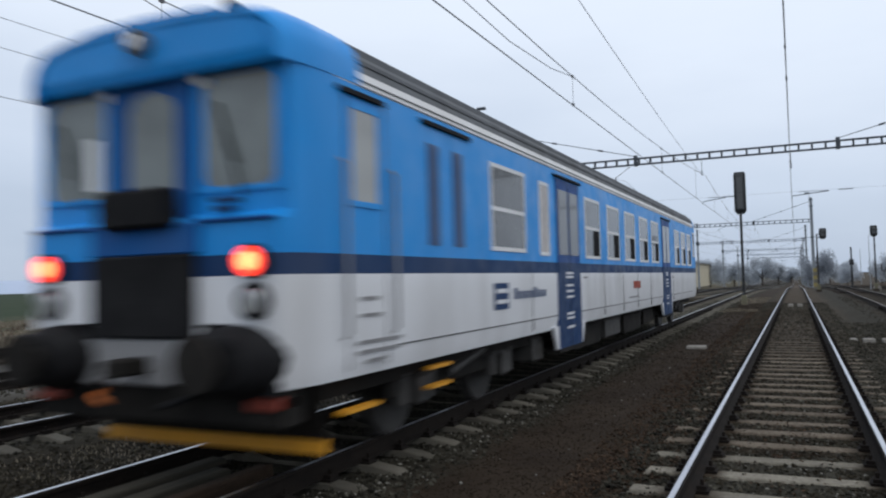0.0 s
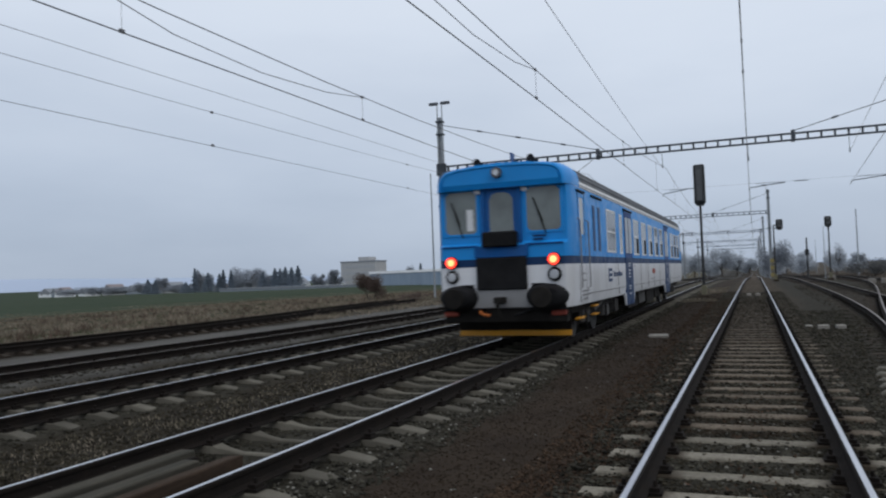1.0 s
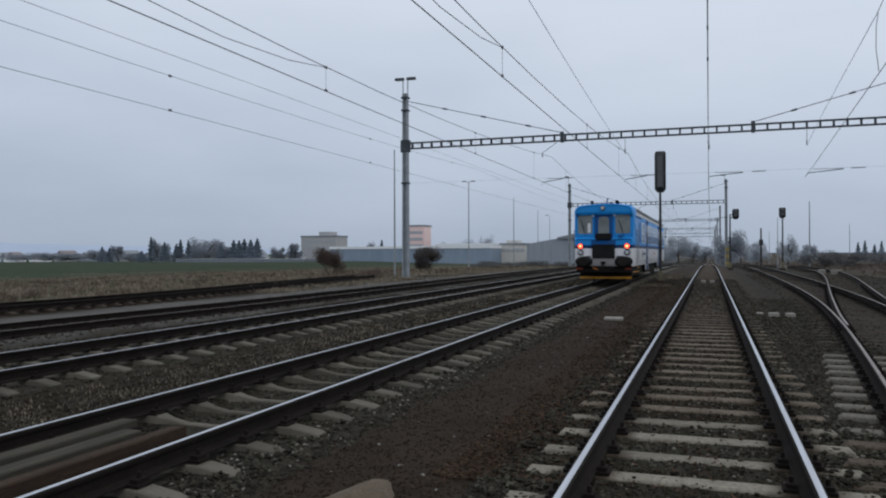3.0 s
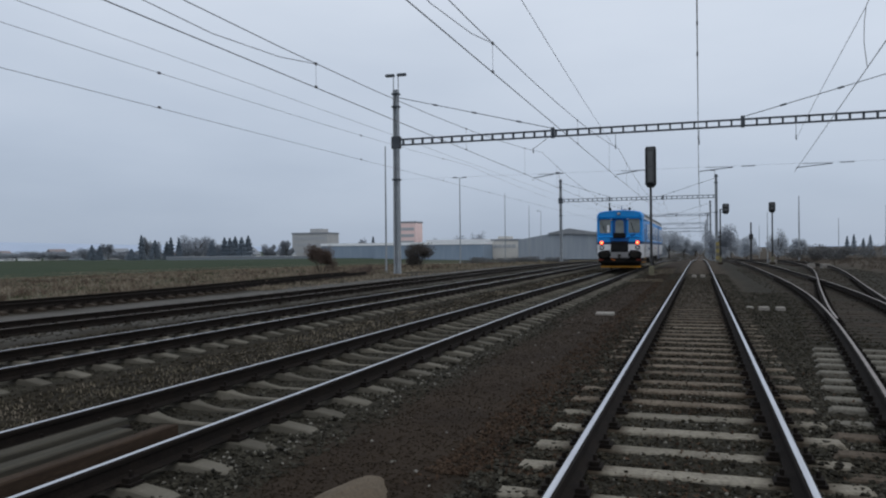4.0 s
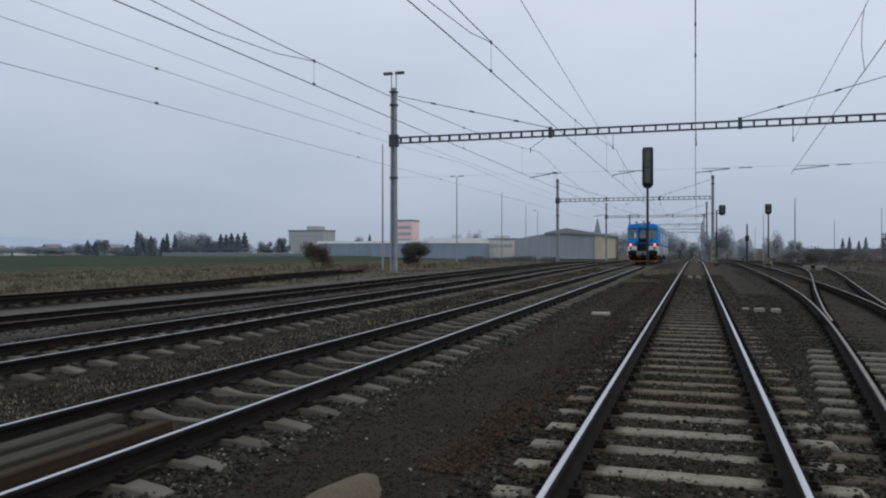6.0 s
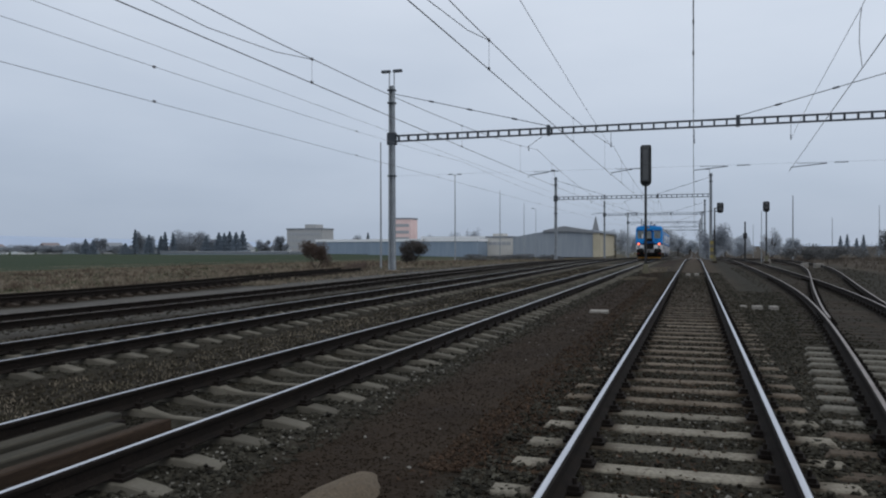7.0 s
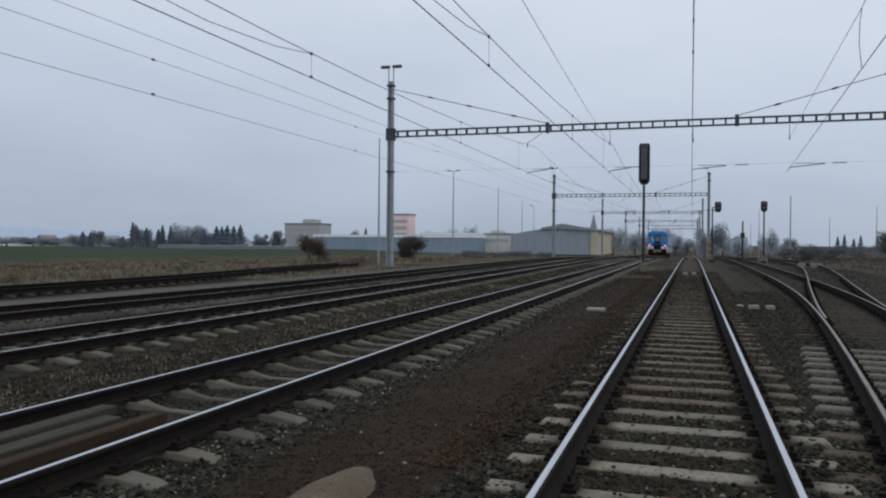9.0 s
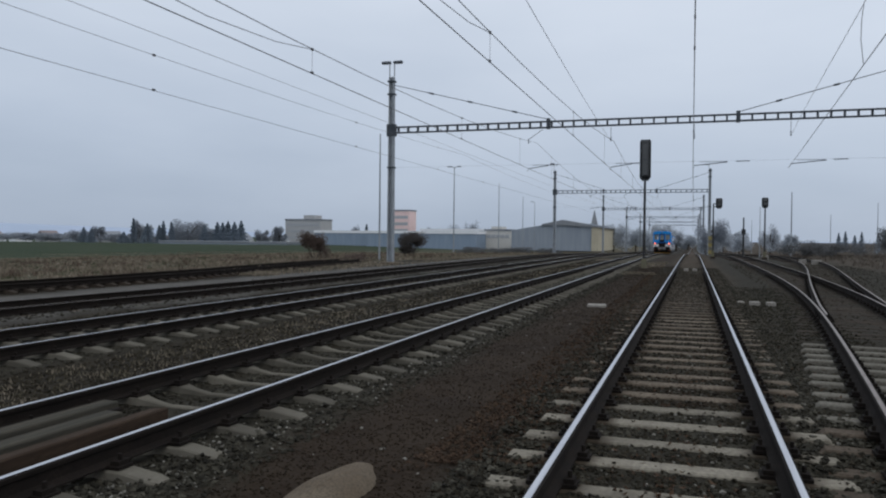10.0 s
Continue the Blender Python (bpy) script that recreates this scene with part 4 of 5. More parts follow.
def flank(car, side):
    X = side * 1.425
    side_window(car, side, 0.80, 1.22, 2.24, 3.0, glass=CAB_GLASS, trim=BLUE)
    P = lambda name, s, mt, label="": part(name, s, mt, car, label)
    for y in (0.72, 1.36):
        P("door_joint", Shape().box(*sorted((X - side * 0.01, X + side * 0.004)), y - 0.008, y + 0.008, 1.81, 3.1), WORN_BLUE)
        P("door_joint", Shape().box(*sorted((X - side * 0.01, X + side * 0.004)), y - 0.005, y + 0.005, 0.86, 1.63), BEAM_GREY)
    for y in (0.64, 1.46):
        P("handrail", Shape().tube([(X, y, 1.12), (X + side * 0.055, y, 1.16), (X + side * 0.055, y, 2.52), (X, y, 2.56)], 0.016, 6), BEAM_GREY, "grey handrail beside the cab door")
    for z in (3.215, 3.265):
        P("drip_rail", Shape().box(*sorted((side * 1.37, side * 1.428)), 0.95, LEN - 0.95, z, z + 0.008), BEAM_GREY, "dark line along the pale band")
    for a, b in ((0.62, 1.36), (2.1, 3.3)):
        P("gutter", Shape().box(*sorted((X - side * 0.02, X + side * 0.03)), a, b, 3.11, 3.15), RUBBER, "dark rain gutter")
    for a, b in ((2.22, 2.48), (2.83, 3.09)):
        lv = part("louvre", Shape().box(*sorted((X, X + side * 0.008)), a, b, 1.92, 2.93), WORN_BLUE, car, "tall dark ventilation louvre")
        sl = Shape().box(*sorted((X, X + side * 0.013)), a + 0.015, b - 0.015, 0.0, 0.016).mesh("slat", WORN_BLUE)
        for k in range(32):
            part("slat", sl, None, lv, m=pose(0, 0, 1.94 + 0.0305 * k))
    side_window(car, side, 3.95, 5.12, 1.96, 2.92, 2.42)
    side_window(car, side, 5.84, 6.2, 1.94, 2.90, glass=CURTAIN)
    side_door(car, side, 6.62, 7.92)
    for y in (8.38, 10.08, 11.74, 13.4, 15.0):
        side_window(car, side, y, y + 1.0, 1.94, 2.90, 2.42, slider=True)
    side_door(car, side, 16.62, 17.95)
    for y in (19.0, 20.4, 21.8):
        side_window(car, side, y, y + 0.95, 1.92, 2.88, 2.42, slider=True)
    side_window(car, side, 23.35, 23.8, 2.24, 3.0, glass=GLASS_DARK)
    # markings
    lg = P("logo_panel", Shape().box(*sorted((X, X + side * 0.006)), 3.95, 4.45, 1.20, 1.52), NAVY, "dark blue square emblem")
    for z in (1.27, 1.40):
        part("marking", Shape().box(*sorted((X, X + side * 0.009)), 4.02, 4.40, z, z + 0.05), WHITE, lg)
    for k in range(7):
        P("marking", Shape().box(*sorted((X, X + side * 0.006)), 4.66 + 0.2 * k, 4.79 + 0.2 * k, 1.31, 1.41 + 0.04 * (k in (0, 4))), NAVY, "blue letter bar")
    P("marking", Shape().box(*sorted((X, X + side * 0.006)), 12.5, 13.3, 1.30, 1.46), ORANGE, "red panel")
    for y, z, w in ((0.9, 1.42, 0.3), (0.9, 1.28, 0.35), (0.85, 1.06, 0.75), (0.85, 0.98, 0.7), (1.0, 0.90, 0.3), (12.0, 1.10, 1.1), (18.3, 1.5, 0.3), (8.2, 1.55, 0.2)):
        P("marking", Shape().box(*sorted((X, X + side * 0.006)), y, y + w, z, z + 0.03), BEAM_GREY, "small grey bar of writing")
    P("seam", Shape().box(*sorted((X - side * 0.01, X + side * 0.003)), 1.5, LEN - 1.5, 1.00, 1.012), GREY_STEEL)
    for y in (5.4, 9.7, 11.4, 13.0, 14.7, 18.5):
        P("seam", Shape().box(*sorted((X - side * 0.01, X + side * 0.003)), y, y + 0.012, 0.86, 1.64), GREY_STEEL)
    # things hung under the floor
    for y0, y1, z0, mt, lb in ((6.0, 6.5, 0.35, GREY_STEEL, "air tank"), (8.3, 10.2, 0.30, BLACK, "battery box"), (10.6, 12.0, 0.34, GREY_STEEL, "grey equipment box"),
                               (12.4, 14.4, 0.28, BLACK, "engine block"), (14.8, 16.2, 0.36, BLACK, "black equipment box")):
        P("equipment_box", Shape().box(*sorted((side * 0.55, side * 1.2)), y0, y1, z0, 0.72, bevel=0.04), mt, lb)
    for y0, y1, z in ((0.72, 1.28, 0.51), (2.3, 2.78, 0.69), (2.3, 2.78, 0.50)):
        P("step_edge", Shape().box(*sorted((side * 1.28, side * 1.38)), y0, y1, z, z + 0.03), YELLOW, "yellow step edge")


railcar_thing = railcar()
rear_end(railcar_thing)
for sd in (1, -1):
    flank(railcar_thing, sd)
bogie(railcar_thing, 3.7)
bogie(railcar_thing, LEN - 3.7)
for ry in (5.0, 9.0, 13.0, 17.0):
    part("roof_vent", Shape().box(-0.4, 0.4, ry, ry + 0.9, 3.68, 3.80, bevel=0.04), ROOF, railcar_thing, "low roof ventilator")
for sd in (-1, 1):
    for rx, rz in ((1.385, 3.42), (1.345, 3.505), (1.23, 3.60), (1.02, 3.64), (0.75, 3.69), (0.45, 3.71)):
        part("roof_rib", Shape().box(sd * rx - 0.014, sd * rx + 0.014, 0.9, LEN - 0.9, rz, rz + 0.035), ROOF, railcar_thing)

# ---- small things by the tracks ----


def slab(name, label, x, y, z, w, d, h, mat, rz=0.0, category="slab", group=""):
    s = Shape().box(-w / 2, w / 2, -d / 2, d / 2, -h, 0, bevel=min(0.02, h / 4))
    ob = part(name, s, mat)
    ob.matrix_basis = pose(x, y, z, 0, 0, rz)
    return tagged(ob, label, category, group)


SLAB_PALE = surface("pale_slab_concrete", (0.22, 0.21, 0.19), (0.29, 0.275, 0.25), 0.9, coarse=3, fine=30, c3=(0.18, 0.165, 0.145), bump=0.15, depth=0.004)
slab("cable_cover", "flat pale concrete cover slab in brown gravel", -2.16, 19.4, -0.165, 0.46, 0.42, 0.2, SLAB_PALE, 4)
for bx, bw in ((1.36, 0.16), (1.70, 0.26), (2.10, 0.22)):
    slab("cable_block", "small pale concrete block set in the ground", bx, 21.7, -0.135, bw, 0.22, 0.2, SLAB_PALE, 3, "block", "cable blocks")
slab("stone_block", "small white stone at the edge of the path", -23.3, 44.2, -0.22, 0.22, 0.2, 0.3, WHITE, 20, "stone")
for bx in (-0.2, 0.24):
    slab("track_magnet", "pale block fixed between the rails", bx, 43.0, -0.06, 0.24, 0.5, 0.22, SLAB_PALE, 0, "block", "blocks between the rails")
for bx, by, bw in ((6.9, 81.0, 0.55), (8.9, 62.4, 0.6), (8.1, 63.6, 0.4)):
    slab("point_motor", "small grey box beside the switch", bx, by, 0.10, bw, 0.6, 0.5, SLAB_PALE, 8, "switch box", "switch boxes")


def sand_heap(x, y, w, d, h):
    """A low lopsided hump of pale sand with an uneven rim."""
    rnd = random.Random(4)
    rings = []
    n = 28
    wob = [1 + 0.16 * noise.noise((math.cos(2 * math.pi * k / n) * 1.4, math.sin(2 * math.pi * k / n) * 1.4, 2.0)) for k in range(n)]
    for r, z in ((1.0, -0.06), (0.93, 0.25), (0.78, 0.6), (0.55, 0.86), (0.28, 0.98), (0.06, 1.0)):
        rings.append([(x + w * r * wob[k] * math.cos(a), y + d * r * wob[k] * math.sin(a), -0.245 + h * z + rnd.uniform(-0.006, 0.006)) for k, a in ((k, 2 * math.pi * k / n) for k in range(n))])
    mat = surface("pale_sand", (0.114, 0.088, 0.062), (0.150, 0.121, 0.089), 0.95, coarse=4, fine=60, c3=(0.07, 0.058, 0.045), bump=0.35, depth=0.006)
    return tagged(part("sand_mound", Shape().loft(rings), mat, smooth=True), "low mound of pale sand on brown gravel", "mound")


sand_heap(-2.17, 4.50, 0.23, 0.72, 0.09)

boards = thing("crossing_boards", "weathered timber and rusty channel laid between the rails", "boards")
for x0, x1, z, y1, mt in ((-5.10, -4.93, -0.075, 5.75, TIMBER), (-4.92, -4.84, -0.12, 5.7, RUST), (-4.80, -4.62, -0.085, 5.45, TIMBER), (-4.60, -4.47, -0.13, 5.3, RUST),
                          (-4.45, -4.30, -0.075, 5.65, TIMBER_BROWN), (-4.295, -4.26, -0.05, 5.6, TIMBER_BROWN)):
    part("board", Shape().box(x0, x1, -3.5, y1, -0.3, z, bevel=0.012), mt, boards)


def stones(name, label, n, region, size, mat, seed, sink=0.35, clear=(), up=0.0, beds=()):
    """Loose angular stones, strewn over a stretch of ground."""
    rng = np.random.default_rng(seed)
    xs = rng.uniform(region[0], region[1], n)
    ys = region[2] + (region[3] - region[2]) * rng.random(n) ** 2.2
    base = np.array([(1, 0, 0), (-1, 0, 0), (0, 1, 0), (0, -1, 0), (0, 0, 1), (0, 0, -1)], float)
    tri = [(0, 2, 4), (2, 1, 4), (1, 3, 4), (3, 0, 4), (2, 0, 5), (1, 2, 5), (3, 1, 5), (0, 3, 5)]
    verts, faces = [], []
    k = 0
    for x, y in zip(xs, ys):
        if any(a < x < b for a, b in clear):
            continue
        # beds: middle, half length, spacing, first place and slant of the sleepers that lie bare
        if any(abs(x - mid(y)) < half and abs((y + slant * (x - mid(y)) - first + pitch / 2) % pitch - pitch / 2) < 0.115 and rng.random() < 0.93 for mid, half, pitch, first, slant in beds):
            continue
        r = size * rng.uniform(0.5, 1.25) * (1 + 0.02 * max(0, y - 10))
        q = Euler(rng.uniform(0, 6.28, 3)).to_matrix()
        sc = rng.uniform(0.6, 1.3, (6, 1)) * r
        pts = (base * sc) @ np.array(q).T * np.array((1, 1, 0.75))
        z = ground_z(x, y) + r * (0.5 - sink) + up
        verts += [(x + p[0], y + p[1], z + p[2]) for p in pts]
        faces += [tuple(k + i for i in f) for f in tri]
        k += 6
    me = bpy.data.meshes.new(name)
    me.from_pydata(verts, [], faces)
    me.materials.append(mat)
    return tagged(new(name, me), label, "stones", kind="stuff")


RAILS_CLEAR = [(c + s * GAUGE - 0.06, c + s * GAUGE + 0.06) for c in (0.0, -4.57, -9.08) for s in (-1, 1)]
MAIN_BED = (lambda y: 0.0, 1.25, 0.66, 5.73, 0.0)
TRAIN_BED = (lambda y: -4.57, 1.25, 0.66, 4.37, 0.0)
THIRD_BED = (lambda y: -9.08, 1.25, 0.645, 7.63, 0.0)
TURNOUT_BED = (centre_turnout, 1.3, 0.61, 8.43, 0.1)
stones("ballast", "loose grey ballast stones along the main track", 26000, (-1.55, 1.6, 3.2, 48), 0.027, STONE, 1, 0.45, RAILS_CLEAR, 0.0, (MAIN_BED, TURNOUT_BED))
stones("ballast", "rough stones between the main track and the turnout", 11000, (0.82, 3.0, 3.2, 30), 0.028, STONE, 10, 0.4, RAILS_CLEAR, 0.004, (MAIN_BED, TURNOUT_BED))
stones("ballast", "brown dusty stones between the main track and the turnout", 3500, (0.82, 3.0, 3.2, 24), 0.026, STONE_TAN, 13, 0.4, RAILS_CLEAR, 0.006, (MAIN_BED, TURNOUT_BED))
stones("ballast", "brown dusty stones between the rails", 3000, (-0.68, 0.68, 3.2, 14), 0.026, STONE_TAN, 14, 0.42, RAILS_CLEAR, 0.004, (MAIN_BED,))
stones("ballast", "loose dark ballast stones along the railcar's track", 25000, (-6.3, -2.9, 2.5, 55), 0.030, STONE, 2, 0.4, RAILS_CLEAR, 0.0, (TRAIN_BED,))
stones("ballast", "loose ballast stones beside the turnout", 11000, (2.6, 10.5, 5, 60), 0.031, STONE, 3, 0.5, beds=(TURNOUT_BED,))
stones("ballast", "loose ballast stones along the further tracks", 22000, (-16, -7.6, 5, 70), 0.034, STONE, 5, 0.4, RAILS_CLEAR, 0.0, (THIRD_BED,))
stones("gravel", "brown pebbles and cinders between the tracks", 26000, (-3.1, -0.9, 3, 50), 0.013, STONE_BROWN, 4)
stones("gravel", "dusty brown stones between the second and third tracks", 9000, (-7.7, -6.1, 4, 60), 0.030, STONE_TAN, 8)
stones("gravel", "dusty brown stones between the third and fourth tracks", 5000, (-12.3, -10.7, 6, 60), 0.034, STONE_TAN, 9)
stones("gravel", "brown cinders covering the sleeper ends", 7000, (-1.9, -0.85, 5.5, 40), 0.022, STONE_RUST, 6)
stones("gravel", "brown cinders lying between the rails", 5000, (-0.68, 0.68, 8, 40), 0.020, STONE_BROWN, 7, 0.4, (), 0.0, (MAIN_BED,))

stones("ballast", "rubble heaped over the sleeper ends", 1500, (-1.45, -0.82, 3.2, 16), 0.030, STONE, 51, 0.5, up=0.022)
stones("ballast", "rubble heaped over the sleeper ends", 2800, (0.84, 2.6, 3.2, 8.2), 0.031, STONE, 52, 0.5, up=0.026)
stones("ballast", "stones strewn over the sleeper ends", 700, (-3.75, -3.05, 3.5, 30), 0.028, STONE, 53, 0.5, up=0.022)
stones("ballast", "stones strewn on the sleepers between the rails", 160, (-0.66, 0.66, 3.2, 14), 0.022, STONE_TAN, 54, 0.5, up=0.022)

stones("gravel", "scattered pale pebbles on brown gravel", 260, (-3.1, 2.4, 3.6, 18), 0.017, STONE_PALE, 61, 0.3, RAILS_CLEAR)
stones("ballast", "pale stones among the ballast of the main track", 800, (-0.66, 2.4, 3.2, 12), 0.020, STONE_PALE, 62, 0.4, RAILS_CLEAR, 0.006, (MAIN_BED, TURNOUT_BED))
stones("ballast", "pale stones at the sleeper ends", 420, (-3.75, -3.05, 3.5, 16), 0.020, STONE_PALE, 63, 0.42, up=0.006, beds=(TRAIN_BED,))


def litter(label, n, region, size, seed):
    """Dead leaves lying flat or curled, thickest along the middle of the strip."""
    rng = np.random.default_rng(seed)
    verts, faces = [], []
    mid, wide = (region[0] + region[1]) / 2, (region[1] - region[0]) / 2
    for k in range(n):
        x = mid + wide * float(np.clip(rng.normal(0, 0.42), -1, 1))
        y = region[2] + (region[3] - region[2]) * rng.random() ** 1.4
        if noise.noise((x * 1.3, y * 0.9, 9.0)) < -0.12:
            continue
        z = ground_z(x, y) + rng.uniform(0.012, 0.04)
        a, r = rng.uniform(0, 6.28), size * rng.uniform(0.5, 1.3)
        c, d = r * math.cos(a), r * math.sin(a)
        n0 = len(verts)
        verts += [(x - c, y - d, z + rng.uniform(0, r)), (x + d * 0.5, y - c * 0.5, z), (x + c, y + d, z + rng.uniform(0, r)), (x - d * 0.5, y + c * 0.5, z)]
        faces += [(n0, n0 + 1, n0 + 3), (n0 + 1, n0 + 2, n0 + 3)]
    me = bpy.data.meshes.new("leaf_litter")
    me.from_pydata(verts, [], faces)
    me.materials.append(LITTER)
    return tagged(new("leaf_litter", me), label, "leaves", kind="stuff")


litter("reddish dead leaves drifted along the sleeper ends", 2200, (-1.9, -1.0, 5.0, 16), 0.024, 71)
litter("dead leaves caught between the rails", 500, (-0.66, 0.66, 5.0, 12), 0.026, 72)
litter("dead leaves among the stones beside the turnout", 350, (0.85, 2.2, 4.5, 13), 0.026, 73)

# ---- grass, bushes and trees ----
DRY = surface("dry_grass", (0.20, 0.172, 0.132), (0.33, 0.278, 0.218), 0.95, coarse=0.3, fine=4, c3=(0.085, 0.078, 0.050), jitter=0.35, island=True, bump=0)
STRAW = surface("pale_straw", (0.20, 0.172, 0.132), (0.31, 0.262, 0.205), 0.95, coarse=0.3, fine=4, c3=(0.15, 0.12, 0.085), jitter=0.35, island=True, bump=0)
GREEN = surface("dull_green_grass", (0.045, 0.058, 0.030), (0.075, 0.088, 0.048), 0.95, coarse=0.3, fine=4, jitter=0.35, island=True, bump=0)
STALK = surface("brown_stalks", (0.085, 0.062, 0.048), (0.130, 0.096, 0.074), 0.95, coarse=0.3, fine=4, jitter=0.35, island=True, bump=0)
WEED = surface("grey_green_weeds", (0.040, 0.046, 0.030), (0.06, 0.066, 0.045), 0.95, coarse=0.5, fine=5, jitter=0.3, island=True, bump=0)
SCRUB = surface("brown_scrub", (0.085, 0.072, 0.060), (0.135, 0.115, 0.096), 0.95, coarse=0.3, fine=4, jitter=0.3, island=True, bump=0)
TWIG = surface("bare_twigs", (0.075, 0.068, 0.064), (0.110, 0.100, 0.094), 0.95, coarse=0.5, fine=5, jitter=0.3, island=True, bump=0)
TWIG_RED = surface("reddish_twigs", (0.110, 0.083, 0.072), (0.150, 0.116, 0.100), 0.95, coarse=0.5, fine=5, jitter=0.3, island=True, bump=0)
# The next four crown colours are paled towards grey-blue to imitate distance haze.
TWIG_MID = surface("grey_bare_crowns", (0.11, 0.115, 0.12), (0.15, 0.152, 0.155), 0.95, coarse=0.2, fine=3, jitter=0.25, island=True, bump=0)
TWIG_FAR = surface("haze_grey_crowns", (0.29, 0.315, 0.355), (0.34, 0.365, 0.40), 0.95, coarse=0.2, fine=3, jitter=0.25, island=True, bump=0)
NEEDLE = surface("hazed_conifers", (0.22, 0.265, 0.315), (0.26, 0.305, 0.355), 0.95, coarse=0.2, fine=3, jitter=0.25, island=True, bump=0)
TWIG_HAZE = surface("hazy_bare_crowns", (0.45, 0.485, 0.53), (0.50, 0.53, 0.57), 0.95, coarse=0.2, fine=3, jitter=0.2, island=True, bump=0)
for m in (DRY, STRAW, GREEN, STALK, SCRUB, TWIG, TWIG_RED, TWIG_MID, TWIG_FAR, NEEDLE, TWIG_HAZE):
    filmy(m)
BARK = surface("bark", (0.05, 0.042, 0.035), (0.085, 0.07, 0.06), 0.9, coarse=3, fine=20, stretch=(4, 4, 0.7))


def grass(label, n, region, h, seed, mat=DRY, above=-0.18, grain=0.15):
    """Tufts of a few bent blades each."""
    rng = np.random.default_rng(seed)
    verts, faces = [], []
    k = 0
    for _ in range(n):
        x, y = rng.uniform(region[0], region[1]), region[2] + (region[3] - region[2]) * rng.random() ** 1.5
        if noise.noise((x * grain, y * grain * 0.7, 5.0 + seed)) < above:
            continue
        z = ground_z(x, y) - 0.03
        tall = h * rng.uniform(0.5, 1.2) * min(1.0, 0.3 + max(0.0, x + 95) / 60 if x < 0 else 1.0) * (0.75 + 0.5 * noise.noise((x * 0.3, y * 0.3, 1.0)))
        for _ in range(5):
            a, lean = rng.uniform(0, 6.28), rng.uniform(0.1, 0.7)
            dx, dy = math.cos(a), math.sin(a)
            w = 0.007 + 0.0004 * y
            ox, oy = rng.uniform(-0.12, 0.12, 2)
            verts += [(x + ox - dy * w, y + oy + dx * w, z), (x + ox + dy * w, y + oy - dx * w, z),
                      (x + ox + dx * tall * lean * 0.4 + dy * w * 0.7, y + oy + dy * tall * lean * 0.4 - dx * w * 0.7, z + tall * 0.6),
                      (x + ox + dx * tall * lean, y + oy + dy * tall * lean, z + tall)]
            faces += [(k, k + 1, k + 2), (k, k + 2, k + 3)]
            k += 4
    me = bpy.data.meshes.new("grass")
    me.from_pydata(verts, [], faces)
    me.materials.append(mat)
    return tagged(new("grass", me), label, "grass", kind="stuff")


grass("dry yellowish winter grass on the bank", 30000, (-95, -22.0, 10, 160), 0.30, 11)
grass("pale straw standing in clumps on the bank", 13000, (-75, -22.2, 14, 140), 0.42, 18, STRAW, 0.02, 0.22)
grass("dull green tufts in the dry grass", 15000, (-105, -22.0, 10, 170), 0.26, 19, GREEN, 0.05, 0.11)
grass("brown weed stalks on the bank", 8000, (-75, -22.0, 14, 130), 0.46, 20, STALK, 0.10, 0.3)
grass("dry grass between the old track and the path", 2500, (-21.5, -18.2, 30, 120), 0.22, 12)
grass("brown scrubby grass beside the yard", 7000, (11, 60, 26, 190), 0.4, 13, SCRUB)
grass("small grey-green weeds beside the turnout", 900, (1.5, 2.9, 9, 30), 0.06, 17, WEED)
grass("sparse brown tufts between the tracks", 1800, (-7.6, -6.2, 5, 70), 0.10, 15)
grass("sparse brown tufts between the further tracks", 1200, (-12.2, -10.8, 8, 80), 0.10, 16)
grass("short dry tufts at the foot of the signal", 500, (-3.2, -1.6, 38, 60), 0.12, 14)


def crown_mesh(name, w, h, n, seed, mat, leaf, kind="round"):
    """Many small ragged flakes and twigs in a lumpy hull with gaps."""
    rng = np.random.default_rng(seed)
    lumps = [(rng.uniform(-0.36, 0.36, 2) * w, rng.uniform(0.25, 0.85) * h, rng.uniform(0.16, 0.32)) for _ in range(14)]
    verts, faces = [], []
    k = 0
    for _ in range(n):
        if kind == "round":
            (lx, ly), lz, lr = lumps[rng.integers(len(lumps))]
            d = rng.normal(0, 1, 3)
            d = d / np.linalg.norm(d) * rng.random() ** 0.5
            p = np.array((lx + d[0] * lr * w, ly + d[1] * lr * w, lz + d[2] * lr * h))
        else:
            t = rng.random() ** 0.75
            r = (1 - t) ** 0.8 * w * 0.5 * (0.75 + 0.25 * math.sin(t * 40)) * rng.random() ** 0.4
            a = rng.uniform(0, 6.28)
            p = np.array((r * math.cos(a), r * math.sin(a), t * h))
        if p[2] < 0.02 * h:
            continue
        s = leaf * rng.uniform(0.4, 1.3)
        u, v = rng.normal(0, 1, 3), rng.normal(0, 1, 3)
        u, v = u / np.linalg.norm(u) * s, v / np.linalg.norm(v) * s * 0.5
        verts += [tuple(p - u), tuple(p + v), tuple(p + u), tuple(p - v * 0.6)]
        faces.append((k, k + 1, k + 2, k + 3))
        k += 4
    me = bpy.data.meshes.new(name)
    me.from_pydata(verts, [], faces)
    me.materials.append(mat)
    return me


